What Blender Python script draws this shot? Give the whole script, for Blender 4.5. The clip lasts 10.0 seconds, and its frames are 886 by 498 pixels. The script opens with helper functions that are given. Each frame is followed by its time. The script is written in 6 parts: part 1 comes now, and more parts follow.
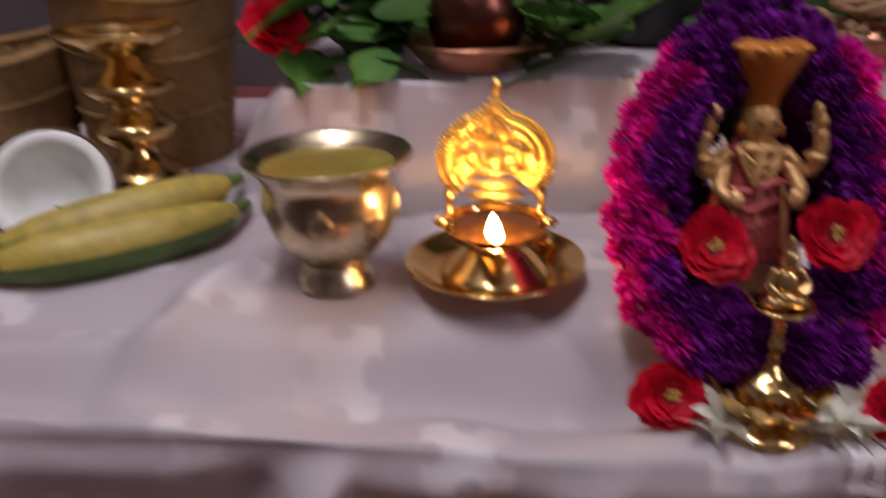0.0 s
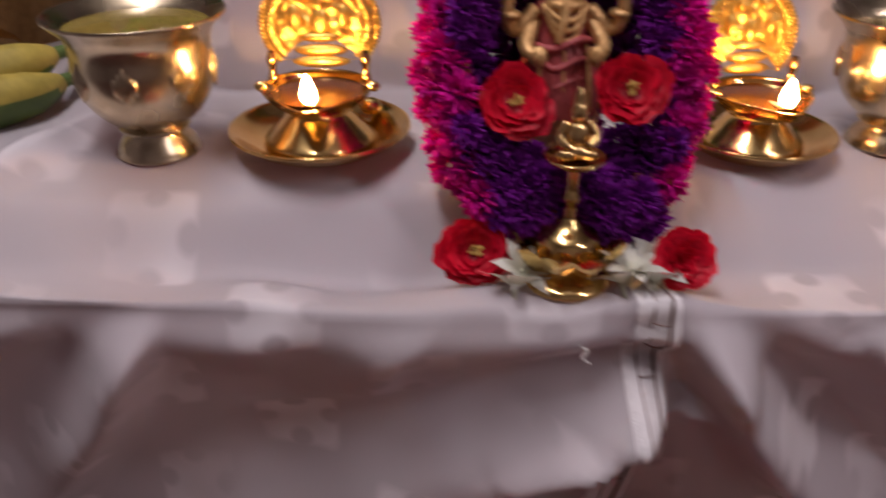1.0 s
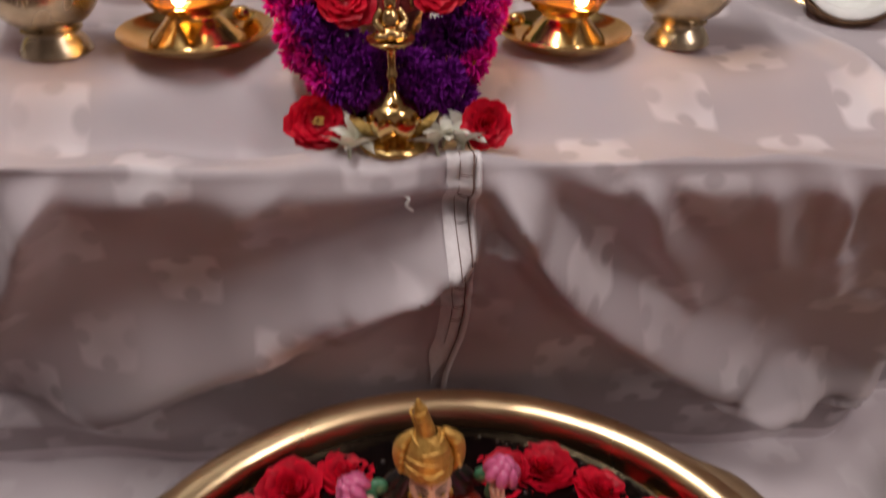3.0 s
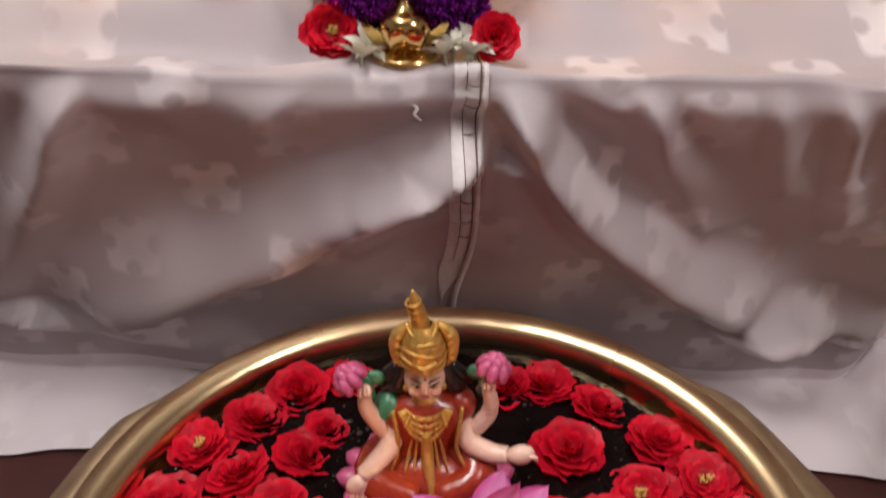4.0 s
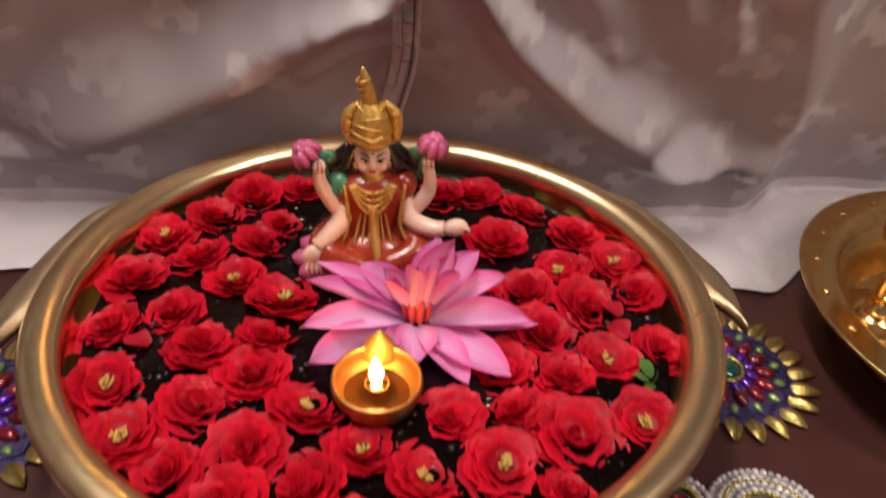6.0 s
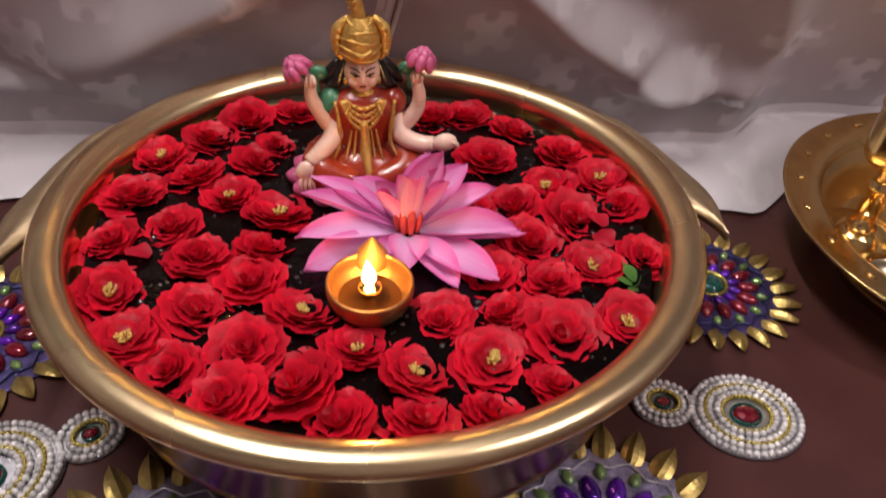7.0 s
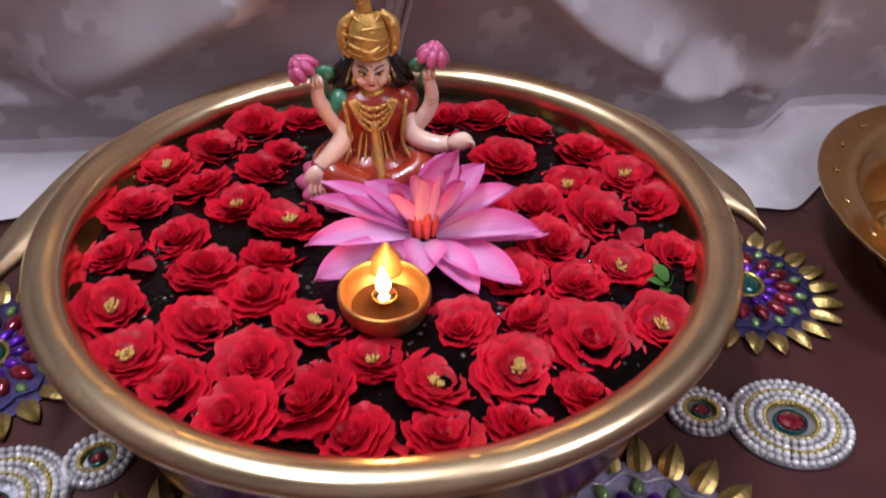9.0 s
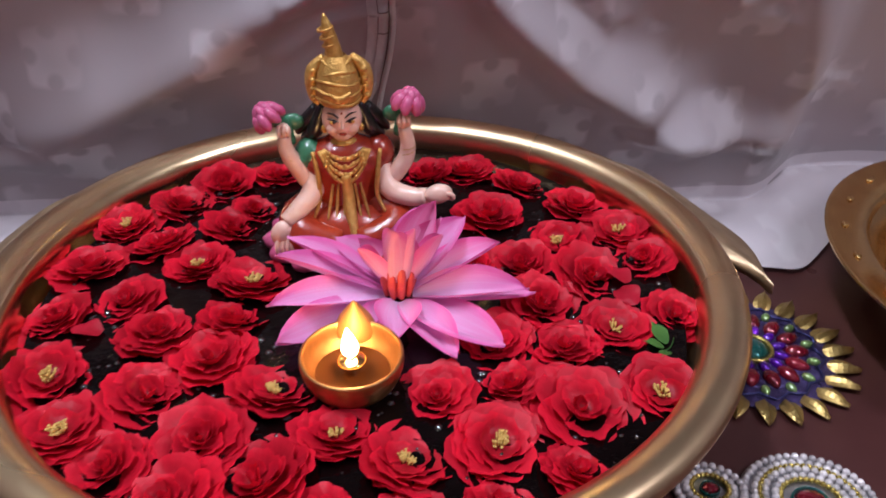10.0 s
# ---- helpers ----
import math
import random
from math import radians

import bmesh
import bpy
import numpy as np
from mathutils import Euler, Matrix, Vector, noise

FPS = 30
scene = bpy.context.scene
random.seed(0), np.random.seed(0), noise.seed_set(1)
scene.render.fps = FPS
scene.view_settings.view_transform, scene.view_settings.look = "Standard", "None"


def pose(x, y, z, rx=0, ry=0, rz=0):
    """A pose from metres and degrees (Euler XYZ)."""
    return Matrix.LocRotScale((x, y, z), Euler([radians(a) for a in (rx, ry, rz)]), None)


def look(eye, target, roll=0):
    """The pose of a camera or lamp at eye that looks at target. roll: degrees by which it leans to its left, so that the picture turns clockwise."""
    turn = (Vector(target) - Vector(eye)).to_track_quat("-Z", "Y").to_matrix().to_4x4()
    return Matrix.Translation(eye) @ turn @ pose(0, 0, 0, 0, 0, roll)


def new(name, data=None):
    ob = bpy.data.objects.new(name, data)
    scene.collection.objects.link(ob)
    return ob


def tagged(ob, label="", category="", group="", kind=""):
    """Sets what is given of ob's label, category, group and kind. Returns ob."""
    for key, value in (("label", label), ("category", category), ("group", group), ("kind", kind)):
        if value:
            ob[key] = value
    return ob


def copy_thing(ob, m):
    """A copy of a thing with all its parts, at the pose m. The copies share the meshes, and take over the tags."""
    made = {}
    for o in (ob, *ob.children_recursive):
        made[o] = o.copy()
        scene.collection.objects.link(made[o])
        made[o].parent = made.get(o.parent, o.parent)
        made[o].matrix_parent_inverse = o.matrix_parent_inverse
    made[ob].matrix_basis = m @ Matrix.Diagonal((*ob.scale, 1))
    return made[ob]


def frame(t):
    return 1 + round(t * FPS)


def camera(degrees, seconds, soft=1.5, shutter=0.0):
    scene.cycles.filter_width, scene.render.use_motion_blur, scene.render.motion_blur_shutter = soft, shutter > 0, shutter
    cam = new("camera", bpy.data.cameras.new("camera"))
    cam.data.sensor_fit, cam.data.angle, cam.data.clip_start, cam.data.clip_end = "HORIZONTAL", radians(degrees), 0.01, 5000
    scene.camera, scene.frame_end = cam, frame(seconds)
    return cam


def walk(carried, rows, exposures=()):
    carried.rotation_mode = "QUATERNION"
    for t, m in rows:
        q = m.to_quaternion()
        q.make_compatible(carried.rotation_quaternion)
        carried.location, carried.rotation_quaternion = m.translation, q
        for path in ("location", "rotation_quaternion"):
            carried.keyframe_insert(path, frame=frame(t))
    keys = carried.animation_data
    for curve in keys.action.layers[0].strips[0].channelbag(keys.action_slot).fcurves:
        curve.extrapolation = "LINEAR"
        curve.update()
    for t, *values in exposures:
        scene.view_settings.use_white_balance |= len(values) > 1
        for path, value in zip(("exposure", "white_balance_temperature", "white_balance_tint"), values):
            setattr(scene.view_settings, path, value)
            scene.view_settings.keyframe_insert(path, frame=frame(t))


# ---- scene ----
cam = camera(58.7, 10.0, 1.6, 0.9)
PATH = [
    (0, (-0.176, -0.125, 0.636), (-0.229, 1.703, -0.175), -1.7),
    (0.5, (-0.147, -0.126, 0.609), (-0.077, 1.659, -0.291), -0.7),
    (1, (-0.105, -0.141, 0.607), (-0.006, 1.588, -0.395), -0.0),
    (1.5, (-0.053, -0.175, 0.597), (0.031, 1.589, -0.341), -0.2),
    (2, (-0.030, -0.196, 0.625), (0.122, 1.629, -0.180), -0.8),
    (2.5, (-0.032, -0.227, 0.605), (0.185, 1.513, -0.355), -0.1),
    (2.7, (-0.044, -0.246, 0.605), (0.176, 1.461, -0.415), 0.2),
    (4, (-0.017, -0.309, 0.576), (0.073, 1.334, -0.561), 0.4),
    (4.5, (-0.035, -0.332, 0.552), (0.077, 1.299, -0.601), 0.9),
    (5, (-0.039, -0.361, 0.537), (0.139, 1.248, -0.638), 2.3),
    (5.5, (-0.030, -0.395, 0.530), (0.193, 1.187, -0.673), 3.6),
    (6, (-0.032, -0.434, 0.527), (0.224, 1.116, -0.711), 4.5),
    (7.5, (-0.029, -0.477, 0.509), (0.225, 0.971, -0.848), 3.6),
    (8, (-0.032, -0.483, 0.513), (0.213, 0.946, -0.864), 2.9),
    (8.5, (-0.030, -0.465, 0.501), (0.195, 0.997, -0.845), 1.8),
    (9, (-0.024, -0.452, 0.486), (0.183, 1.062, -0.806), 1.0),
    (9.5, (-0.013, -0.432, 0.470), (0.191, 1.138, -0.752), 0.5),
    (10, (-0.003, -0.423, 0.449), (0.210, 1.204, -0.696), 0.4),
]
walk(cam, [(t, look(eye, target, roll)) for t, eye, target, roll in PATH],
     exposures=[(0, -0.68, 6600, 24), (1.0, -0.62, 6800, 24), (2.5, -0.58, 7300, 20), (4.0, 0.0, 7200, 15), (5.5, 0.10, 7800, 14), (6.0, 0.12, 7800, 14), (7.5, 0.11, 6500, 15), (10.0, 0.17, 5850, 16)])

# world: an evening room, hardly any light but the lamps
world = bpy.data.worlds.new("room_air")
scene.world = world
world.use_nodes = True
world.node_tree.nodes["Background"].inputs[0].default_value = (0.8, 0.82, 1.0, 1)
world.node_tree.nodes["Background"].inputs[1].default_value = 0.02


def area_lamp(name, eye, target, sx, sy, watts, color):
    data = bpy.data.lights.new(name, "AREA")
    data.shape, data.size, data.size_y, data.energy, data.color = "RECTANGLE", sx, sy, watts, color
    ob = new(name, data)
    ob.matrix_world = look(eye, target)
    return ob


TUBE = area_lamp("ceiling_tube_light", (-0.45, 0.08, 2.1), (-0.10, 0.05, 0.2), 1.2, 0.07, 27, (0.93, 0.95, 1.0))
UPWARD = area_lamp("ceiling_tube_glow", (-0.45, 0.08, 2.16), (-0.45, 0.08, 2.5), 1.2, 0.07, 22, (0.93, 0.95, 1.0))
# added fill from the front right to brighten the fronts, no known lamp
FRONT_FILL = area_lamp("front_fill_light", (1.1, -0.75, 1.8), (0.0, 0.1, 0.2), 0.07, 1.0, 15, (0.97, 0.93, 0.99))

# ---- materials ----


def rgba(c):
    return (c[0], c[1], c[2], 1.0)


def mat(name, color, rough=0.5, metal=0.0, vary=0.25, scale=60.0, bump=0.1, bump_scale=300.0, second=None, coat=0.0,
        sheen=0.0, sss=0.0, random_tone=0.0, emit=None, emit_strength=0.0, spec=0.5, rough_vary=0.1, depth=0.001):
    """A principled surface with colour varied at two scales, a varied roughness and a fine relief."""
    m = bpy.data.materials.new(name)
    m.use_nodes = True
    nt = m.node_tree
    n, k = nt.nodes, nt.links
    b = n["Principled BSDF"]
    co = n.new("ShaderNodeTexCoord")
    big, fine = n.new("ShaderNodeTexNoise"), n.new("ShaderNodeTexNoise")
    big.inputs["Scale"].default_value, big.inputs["Detail"].default_value = scale * 0.25, 3
    fine.inputs["Scale"].default_value, fine.inputs["Detail"].default_value = scale * 2.0, 5
    for t in (big, fine):
        k.new(co.outputs["Object"], t.inputs["Vector"])
    add = n.new("ShaderNodeMath")
    add.operation = "ADD"
    k.new(big.outputs["Fac"], add.inputs[0])
    k.new(fine.outputs["Fac"], add.inputs[1])
    rng = n.new("ShaderNodeMapRange")
    rng.inputs["From Min"].default_value, rng.inputs["From Max"].default_value = 0.7, 1.3
    k.new(add.outputs[0], rng.inputs["Value"])
    mix = n.new("ShaderNodeMix")
    mix.data_type = "RGBA"
    mix.inputs["A"].default_value = rgba(color)
    mix.inputs["B"].default_value = rgba(second or tuple(c * (1 - vary) for c in color))
    k.new(rng.outputs[0], mix.inputs["Factor"])
    out = mix.outputs["Result"]
    if random_tone:
        info, hsv = n.new("ShaderNodeObjectInfo"), n.new("ShaderNodeHueSaturation")
        r2 = n.new("ShaderNodeMapRange")
        r2.inputs["To Min"].default_value, r2.inputs["To Max"].default_value = 1 - random_tone, 1 + random_tone
        k.new(info.outputs["Random"], r2.inputs["Value"])
        k.new(r2.outputs[0], hsv.inputs["Value"])
        k.new(out, hsv.inputs["Color"])
        out = hsv.outputs["Color"]
    k.new(out, b.inputs["Base Color"])
    r3 = n.new("ShaderNodeMapRange")
    r3.inputs["To Min"].default_value, r3.inputs["To Max"].default_value = max(0.02, rough - rough_vary), min(1, rough + rough_vary)
    k.new(big.outputs["Fac"], r3.inputs["Value"])
    k.new(r3.outputs[0], b.inputs["Roughness"])
    b.inputs["Metallic"].default_value = metal
    b.inputs["Specular IOR Level"].default_value = spec
    b.inputs["Coat Weight"].default_value = coat
    b.inputs["Sheen Weight"].default_value = sheen
    if sss:
        b.inputs["Subsurface Weight"].default_value = sss
        b.inputs["Subsurface Radius"].default_value = (0.01, 0.004, 0.004)
        b.inputs["Subsurface Scale"].default_value = 0.3
    if bump:
        nz, bp = n.new("ShaderNodeTexNoise"), n.new("ShaderNodeBump")
        nz.inputs["Scale"].default_value, nz.inputs["Detail"].default_value = bump_scale, 4
        bp.inputs["Strength"].default_value, bp.inputs["Distance"].default_value = bump, depth
        k.new(co.outputs["Object"], nz.inputs["Vector"])
        k.new(nz.outputs["Fac"], bp.inputs["Height"])
        k.new(bp.outputs["Normal"], b.inputs["Normal"])
    if emit:
        b.inputs["Emission Color"].default_value = rgba(emit)
        b.inputs["Emission Strength"].default_value = emit_strength
    return m


def petal_mat(name, root, tip, rough=0.5, streak=0.15, tone=0.12, trans=0.25, rim=0.0):
    """A petal: colour runs from the root to the tip along its own length, with fine veins."""
    m = mat(name, root, rough, vary=0.15, scale=200, bump=0.25, bump_scale=500)
    nt = m.node_tree
    n, k = nt.nodes, nt.links
    b = n["Principled BSDF"]
    b.inputs["Specular IOR Level"].default_value = 0.22
    uv = n.new("ShaderNodeUVMap")
    uv.uv_map = "UVMap"
    sep = n.new("ShaderNodeSeparateXYZ")
    k.new(uv.outputs["UV"], sep.inputs[0])
    wave = n.new("ShaderNodeTexNoise")
    mp = n.new("ShaderNodeMapping")
    mp.inputs["Scale"].default_value = (28, 2.0, 1)
    k.new(uv.outputs["UV"], mp.inputs["Vector"])
    k.new(mp.outputs[0], wave.inputs["Vector"])
    wave.inputs["Scale"].default_value = 1.0
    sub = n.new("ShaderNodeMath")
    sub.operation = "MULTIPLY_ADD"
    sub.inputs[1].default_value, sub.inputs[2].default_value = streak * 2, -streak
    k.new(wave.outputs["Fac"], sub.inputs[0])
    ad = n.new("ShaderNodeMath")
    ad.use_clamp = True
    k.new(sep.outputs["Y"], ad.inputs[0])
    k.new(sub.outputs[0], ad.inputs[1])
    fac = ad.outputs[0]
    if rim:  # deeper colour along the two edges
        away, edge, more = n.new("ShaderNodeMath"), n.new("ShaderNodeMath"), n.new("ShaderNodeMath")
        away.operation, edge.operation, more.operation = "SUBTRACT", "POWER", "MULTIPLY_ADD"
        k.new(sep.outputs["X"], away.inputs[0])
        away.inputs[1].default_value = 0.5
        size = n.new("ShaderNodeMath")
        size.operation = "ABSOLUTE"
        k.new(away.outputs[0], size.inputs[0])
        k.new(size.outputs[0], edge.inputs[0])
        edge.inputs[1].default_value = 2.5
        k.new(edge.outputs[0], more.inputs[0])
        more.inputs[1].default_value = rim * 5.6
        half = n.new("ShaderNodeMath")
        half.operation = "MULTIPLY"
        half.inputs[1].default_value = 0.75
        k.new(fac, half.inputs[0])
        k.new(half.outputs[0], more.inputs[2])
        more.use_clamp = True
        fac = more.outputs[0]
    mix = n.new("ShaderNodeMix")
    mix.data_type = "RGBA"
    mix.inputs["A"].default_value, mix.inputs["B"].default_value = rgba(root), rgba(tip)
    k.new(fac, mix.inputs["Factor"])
    info, hsv, r2 = n.new("ShaderNodeObjectInfo"), n.new("ShaderNodeHueSaturation"), n.new("ShaderNodeMapRange")
    r2.inputs["To Min"].default_value, r2.inputs["To Max"].default_value = 1 - tone, 1 + tone
    k.new(info.outputs["Random"], r2.inputs["Value"])
    k.new(r2.outputs[0], hsv.inputs["Value"])
    k.new(mix.outputs["Result"], hsv.inputs["Color"])
    k.new(hsv.outputs["Color"], b.inputs["Base Color"])
    tr, ms = n.new("ShaderNodeBsdfTranslucent"), n.new("ShaderNodeMixShader")
    k.new(hsv.outputs["Color"], tr.inputs["Color"])
    ms.inputs[0].default_value = trans
    k.new(b.outputs[0], ms.inputs[1])
    k.new(tr.outputs[0], ms.inputs[2])
    k.new(ms.outputs[0], n["Material Output"].inputs["Surface"])
    return m


BRASS = mat("brass", (0.76, 0.52, 0.22), 0.24, 1.0, scale=25, second=(0.62, 0.38, 0.16), bump=0.08, bump_scale=90, rough_vary=0.1)
BRASS_POLISHED = mat("polished_brass", (0.83, 0.58, 0.24), 0.16, 1.0, scale=40, second=(0.7, 0.45, 0.17), bump=0.05, bump_scale=120)
URLI = mat("urli_brass", (0.92, 0.73, 0.42), 0.27, 1.0, scale=18, second=(0.78, 0.55, 0.32), bump=0.22, bump_scale=40, rough_vary=0.18)
SILVER = mat("silver", (0.66, 0.55, 0.37), 0.27, 1.0, scale=40, second=(0.42, 0.34, 0.23), bump=0.16, bump_scale=70)
COPPER = mat("copper", (0.62, 0.28, 0.17), 0.3, 1.0, scale=40, second=(0.4, 0.17, 0.1))
GOLD_PAINT = mat("gold_paint", (0.76, 0.47, 0.13), 0.42, 0.6, scale=120, second=(0.50, 0.25, 0.05), bump=1.0, bump_scale=300)
GOLD_FOIL = mat("gold_foil", (0.58, 0.42, 0.14), 0.36, 0.85, scale=100, second=(0.36, 0.25, 0.08), bump=0.5, bump_scale=260, random_tone=0.2)
WATER = mat("dark_water", (0.004, 0.002, 0.002), 0.03, 0.0, scale=20, bump=0.4, bump_scale=55, rough_vary=0.01, spec=0.25, depth=0.004)
GHEE = mat("golden_liquid", (0.34, 0.24, 0.05), 0.08, 0.0, scale=30, bump=0.02, coat=0.5)
OIL = mat("lamp_oil", (0.08, 0.026, 0.005), 0.20, 0.0, scale=30, bump=0.02, spec=0.3)
# dark root colour carries the shade of the gaps between rose petals
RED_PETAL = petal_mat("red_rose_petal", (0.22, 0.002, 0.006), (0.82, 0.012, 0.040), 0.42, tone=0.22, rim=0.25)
PINK_PETAL = petal_mat("deep_red_petal", (0.40, 0.006, 0.02), (0.55, 0.012, 0.035), 0.5)
LOTUS_PETAL = petal_mat("lilac_lotus_petal", (0.86, 0.58, 0.84), (0.82, 0.17, 0.48), 0.36, streak=0.35, trans=0.3, rim=0.7)
LOTUS_INNER = petal_mat("pink_lotus_petal", (0.90, 0.58, 0.80), (0.84, 0.15, 0.42), 0.36, streak=0.4, trans=0.3, rim=0.7)
STAMEN = mat("yellow_stamen", (0.72, 0.48, 0.12), 0.7, scale=300)
LEAF = petal_mat("green_leaf", (0.035, 0.10, 0.02), (0.075, 0.17, 0.035), 0.38, trans=0.15, tone=0.4)
WHITE_PETAL = petal_mat("white_jasmine_petal", (0.55, 0.56, 0.42), (0.78, 0.77, 0.70), 0.5)


def flame_mat(name, strength):
    m = bpy.data.materials.new(name)
    m.use_nodes = True
    b = m.node_tree.nodes["Principled BSDF"]
    b.inputs["Base Color"].default_value = (0, 0, 0, 1)
    b.inputs["Emission Color"].default_value = (1.0, 0.58, 0.20, 1)
    b.inputs["Emission Strength"].default_value = strength
    return m


FLAME = flame_mat("lamp_flame", 600.0)
SMALL_FLAME = flame_mat("small_flame", 120.0)
FLOOR = mat("maroon_floor", (0.085, 0.030, 0.026), 0.3, 0.0, scale=9, second=(0.055, 0.018, 0.017), bump=0.06, bump_scale=120, rough_vary=0.12)
PALE_WALL = mat("pale_wall_paint", (0.36, 0.31, 0.31), 0.8, scale=5, bump=0.2, bump_scale=80)
WALL = mat("mauve_wall", (0.13, 0.095, 0.10), 0.8, scale=5, bump=0.2, bump_scale=80)
CEILING = mat("ceiling_paint", (0.62, 0.60, 0.58), 0.9, scale=4)
WOOD = mat("dark_wood", (0.26, 0.070, 0.060), 0.5, scale=12, second=(0.17, 0.045, 0.04))


def cloth_mat(name, see_through):
    """White jacquard: a thin ground with closer woven four-petalled flowers, laid out in metres of the cloth."""
    m = bpy.data.materials.new(name)
    m.use_nodes = True
    nt = m.node_tree
    n, k = nt.nodes, nt.links
    b = n["Principled BSDF"]

    def calc(op, a, c=None, d=None):
        x = n.new("ShaderNodeMath")
        x.operation = op
        for i, v in enumerate((a, c, d)):
            if v is None:
                continue
            if isinstance(v, (int, float)):
                x.inputs[i].default_value = v
            else:
                k.new(v, x.inputs[i])
        return x.outputs[0]

    uv = n.new("ShaderNodeUVMap")
    uv.uv_map = "UVMap"
    sep = n.new("ShaderNodeSeparateXYZ")
    k.new(uv.outputs["UV"], sep.inputs[0])
    masks = []
    wide, tall, half = 0.150, 0.112, 0.0250
    for ox, oy in ((0.0, 0.0), (wide / 2, tall / 2)):  # four square petals with round eyes between them
        u = calc("ABSOLUTE", calc("MULTIPLY", calc("SUBTRACT", calc("FRACT", calc("DIVIDE", calc("ADD", sep.outputs["X"], 6.026 + ox), wide)), 0.5), wide))
        v = calc("ABSOLUTE", calc("MULTIPLY", calc("SUBTRACT", calc("FRACT", calc("DIVIDE", calc("ADD", calc("MULTIPLY_ADD", sep.outputs["X"], -0.06, sep.outputs["Y"]), 5.594 + oy), tall)), 0.5), tall))
        box = calc("SMOOTH_MAX", u, v, 0.014)
        eye_x = calc("SQRT", calc("ADD", calc("POWER", calc("SUBTRACT", u, half * 0.86), 2.0), calc("MULTIPLY", v, v)))
        eye_y = calc("SQRT", calc("ADD", calc("POWER", calc("SUBTRACT", v, half * 0.86), 2.0), calc("MULTIPLY", u, u)))
        gap = calc("SUBTRACT", half * 0.30, calc("MINIMUM", eye_x, eye_y))
        inside = n.new("ShaderNodeMapRange")
        inside.inputs["From Min"].default_value, inside.inputs["From Max"].default_value = 0.0022, -0.0022
        k.new(calc("MAXIMUM", calc("SUBTRACT", box, half), gap), inside.inputs["Value"])
        masks.append(inside.outputs[0])
    patchy = n.new("ShaderNodeTexNoise")
    patchy.inputs["Scale"].default_value = 9
    k.new(uv.outputs["UV"], patchy.inputs["Vector"])
    some = n.new("ShaderNodeMapRange")
    some.inputs["From Min"].default_value, some.inputs["From Max"].default_value = 0.40, 0.66
    k.new(patchy.outputs["Fac"], some.inputs["Value"])
    flower = calc("MULTIPLY", calc("MAXIMUM", masks[0], masks[1]), some.outputs[0])
    weave = n.new("ShaderNodeTexWave")
    weave.bands_direction = "X"
    weave.inputs["Scale"].default_value, weave.inputs["Distortion"].default_value = 380, 0.6
    weave2 = n.new("ShaderNodeTexWave")
    weave2.bands_direction = "Y"
    weave2.inputs["Scale"].default_value, weave2.inputs["Distortion"].default_value = 380, 0.6
    for w in (weave, weave2):
        k.new(uv.outputs["UV"], w.inputs["Vector"])
    stain, fine = n.new("ShaderNodeTexNoise"), n.new("ShaderNodeTexNoise")
    stain.inputs["Scale"].default_value, fine.inputs["Scale"].default_value = 6, 55
    for w in (stain, fine):
        k.new(uv.outputs["UV"], w.inputs["Vector"])
    mix = n.new("ShaderNodeMix")
    mix.data_type = "RGBA"
    mix.inputs["A"].default_value, mix.inputs["B"].default_value = (0.82, 0.77, 0.79, 1), (0.70, 0.63, 0.65, 1)
    k.new(stain.outputs["Fac"], mix.inputs["Factor"])
    mix2 = n.new("ShaderNodeMix")
    mix2.data_type = "RGBA"
    k.new(flower, mix2.inputs["Factor"])
    k.new(mix.outputs["Result"], mix2.inputs["A"])
    mix2.inputs["B"].default_value = (0.83, 0.79, 0.80, 1)
    k.new(mix2.outputs["Result"], b.inputs["Base Color"])
    b.inputs["Roughness"].default_value = 0.62
    b.inputs["Sheen Weight"].default_value = 0.25
    bp = n.new("ShaderNodeBump")
    bp.inputs["Strength"].default_value, bp.inputs["Distance"].default_value = 0.25, 0.0012
    hgt = calc("ADD", calc("MULTIPLY", calc("ADD", weave.outputs["Fac"], weave2.outputs["Fac"]), 0.12),
               calc("ADD", calc("MULTIPLY", flower, 0.35), calc("MULTIPLY", fine.outputs["Fac"], 1.2)))
    k.new(hgt, bp.inputs["Height"])
    k.new(bp.outputs["Normal"], b.inputs["Normal"])
    if see_through:
        tp, ms = n.new("ShaderNodeBsdfTransparent"), n.new("ShaderNodeMixShader")
        amount = calc("MULTIPLY", calc("MULTIPLY_ADD", flower, -0.55, 1.0), see_through)
        k.new(amount, ms.inputs[0])
        k.new(b.outputs[0], ms.inputs[1])
        k.new(tp.outputs[0], ms.inputs[2])
        k.new(ms.outputs[0], n["Material Output"].inputs["Surface"])
    return m


CLOTH = cloth_mat("white_jacquard", 0.15)
CLOTH_SHEER = cloth_mat("thin_white_jacquard", 0.46)

# ---- builders ----


def part(name, bm, material, parent=None, label="", smooth=True, at=None):
    me = bpy.data.meshes.new(name)
    if smooth:
        for f in bm.faces:
            f.smooth = True
    bm.normal_update()
    bm.to_mesh(me)
    bm.free()
    for m in material if isinstance(material, (list, tuple)) else [material]:
        me.materials.append(m)
    ob = new(name, me)
    if parent:
        ob.parent = parent
    if at is not None:
        ob.matrix_basis = at
    if label:
        ob["label"] = label
    return ob


def shared(name, me, parent, at):
    ob = new(name, me)
    ob.parent = parent
    ob.matrix_basis = at
    return ob


def thing(name, label, category, at, group=""):
    ob = new(name)
    ob.empty_display_size = 0.02
    ob.matrix_basis = at
    return tagged(ob, label, category, group)


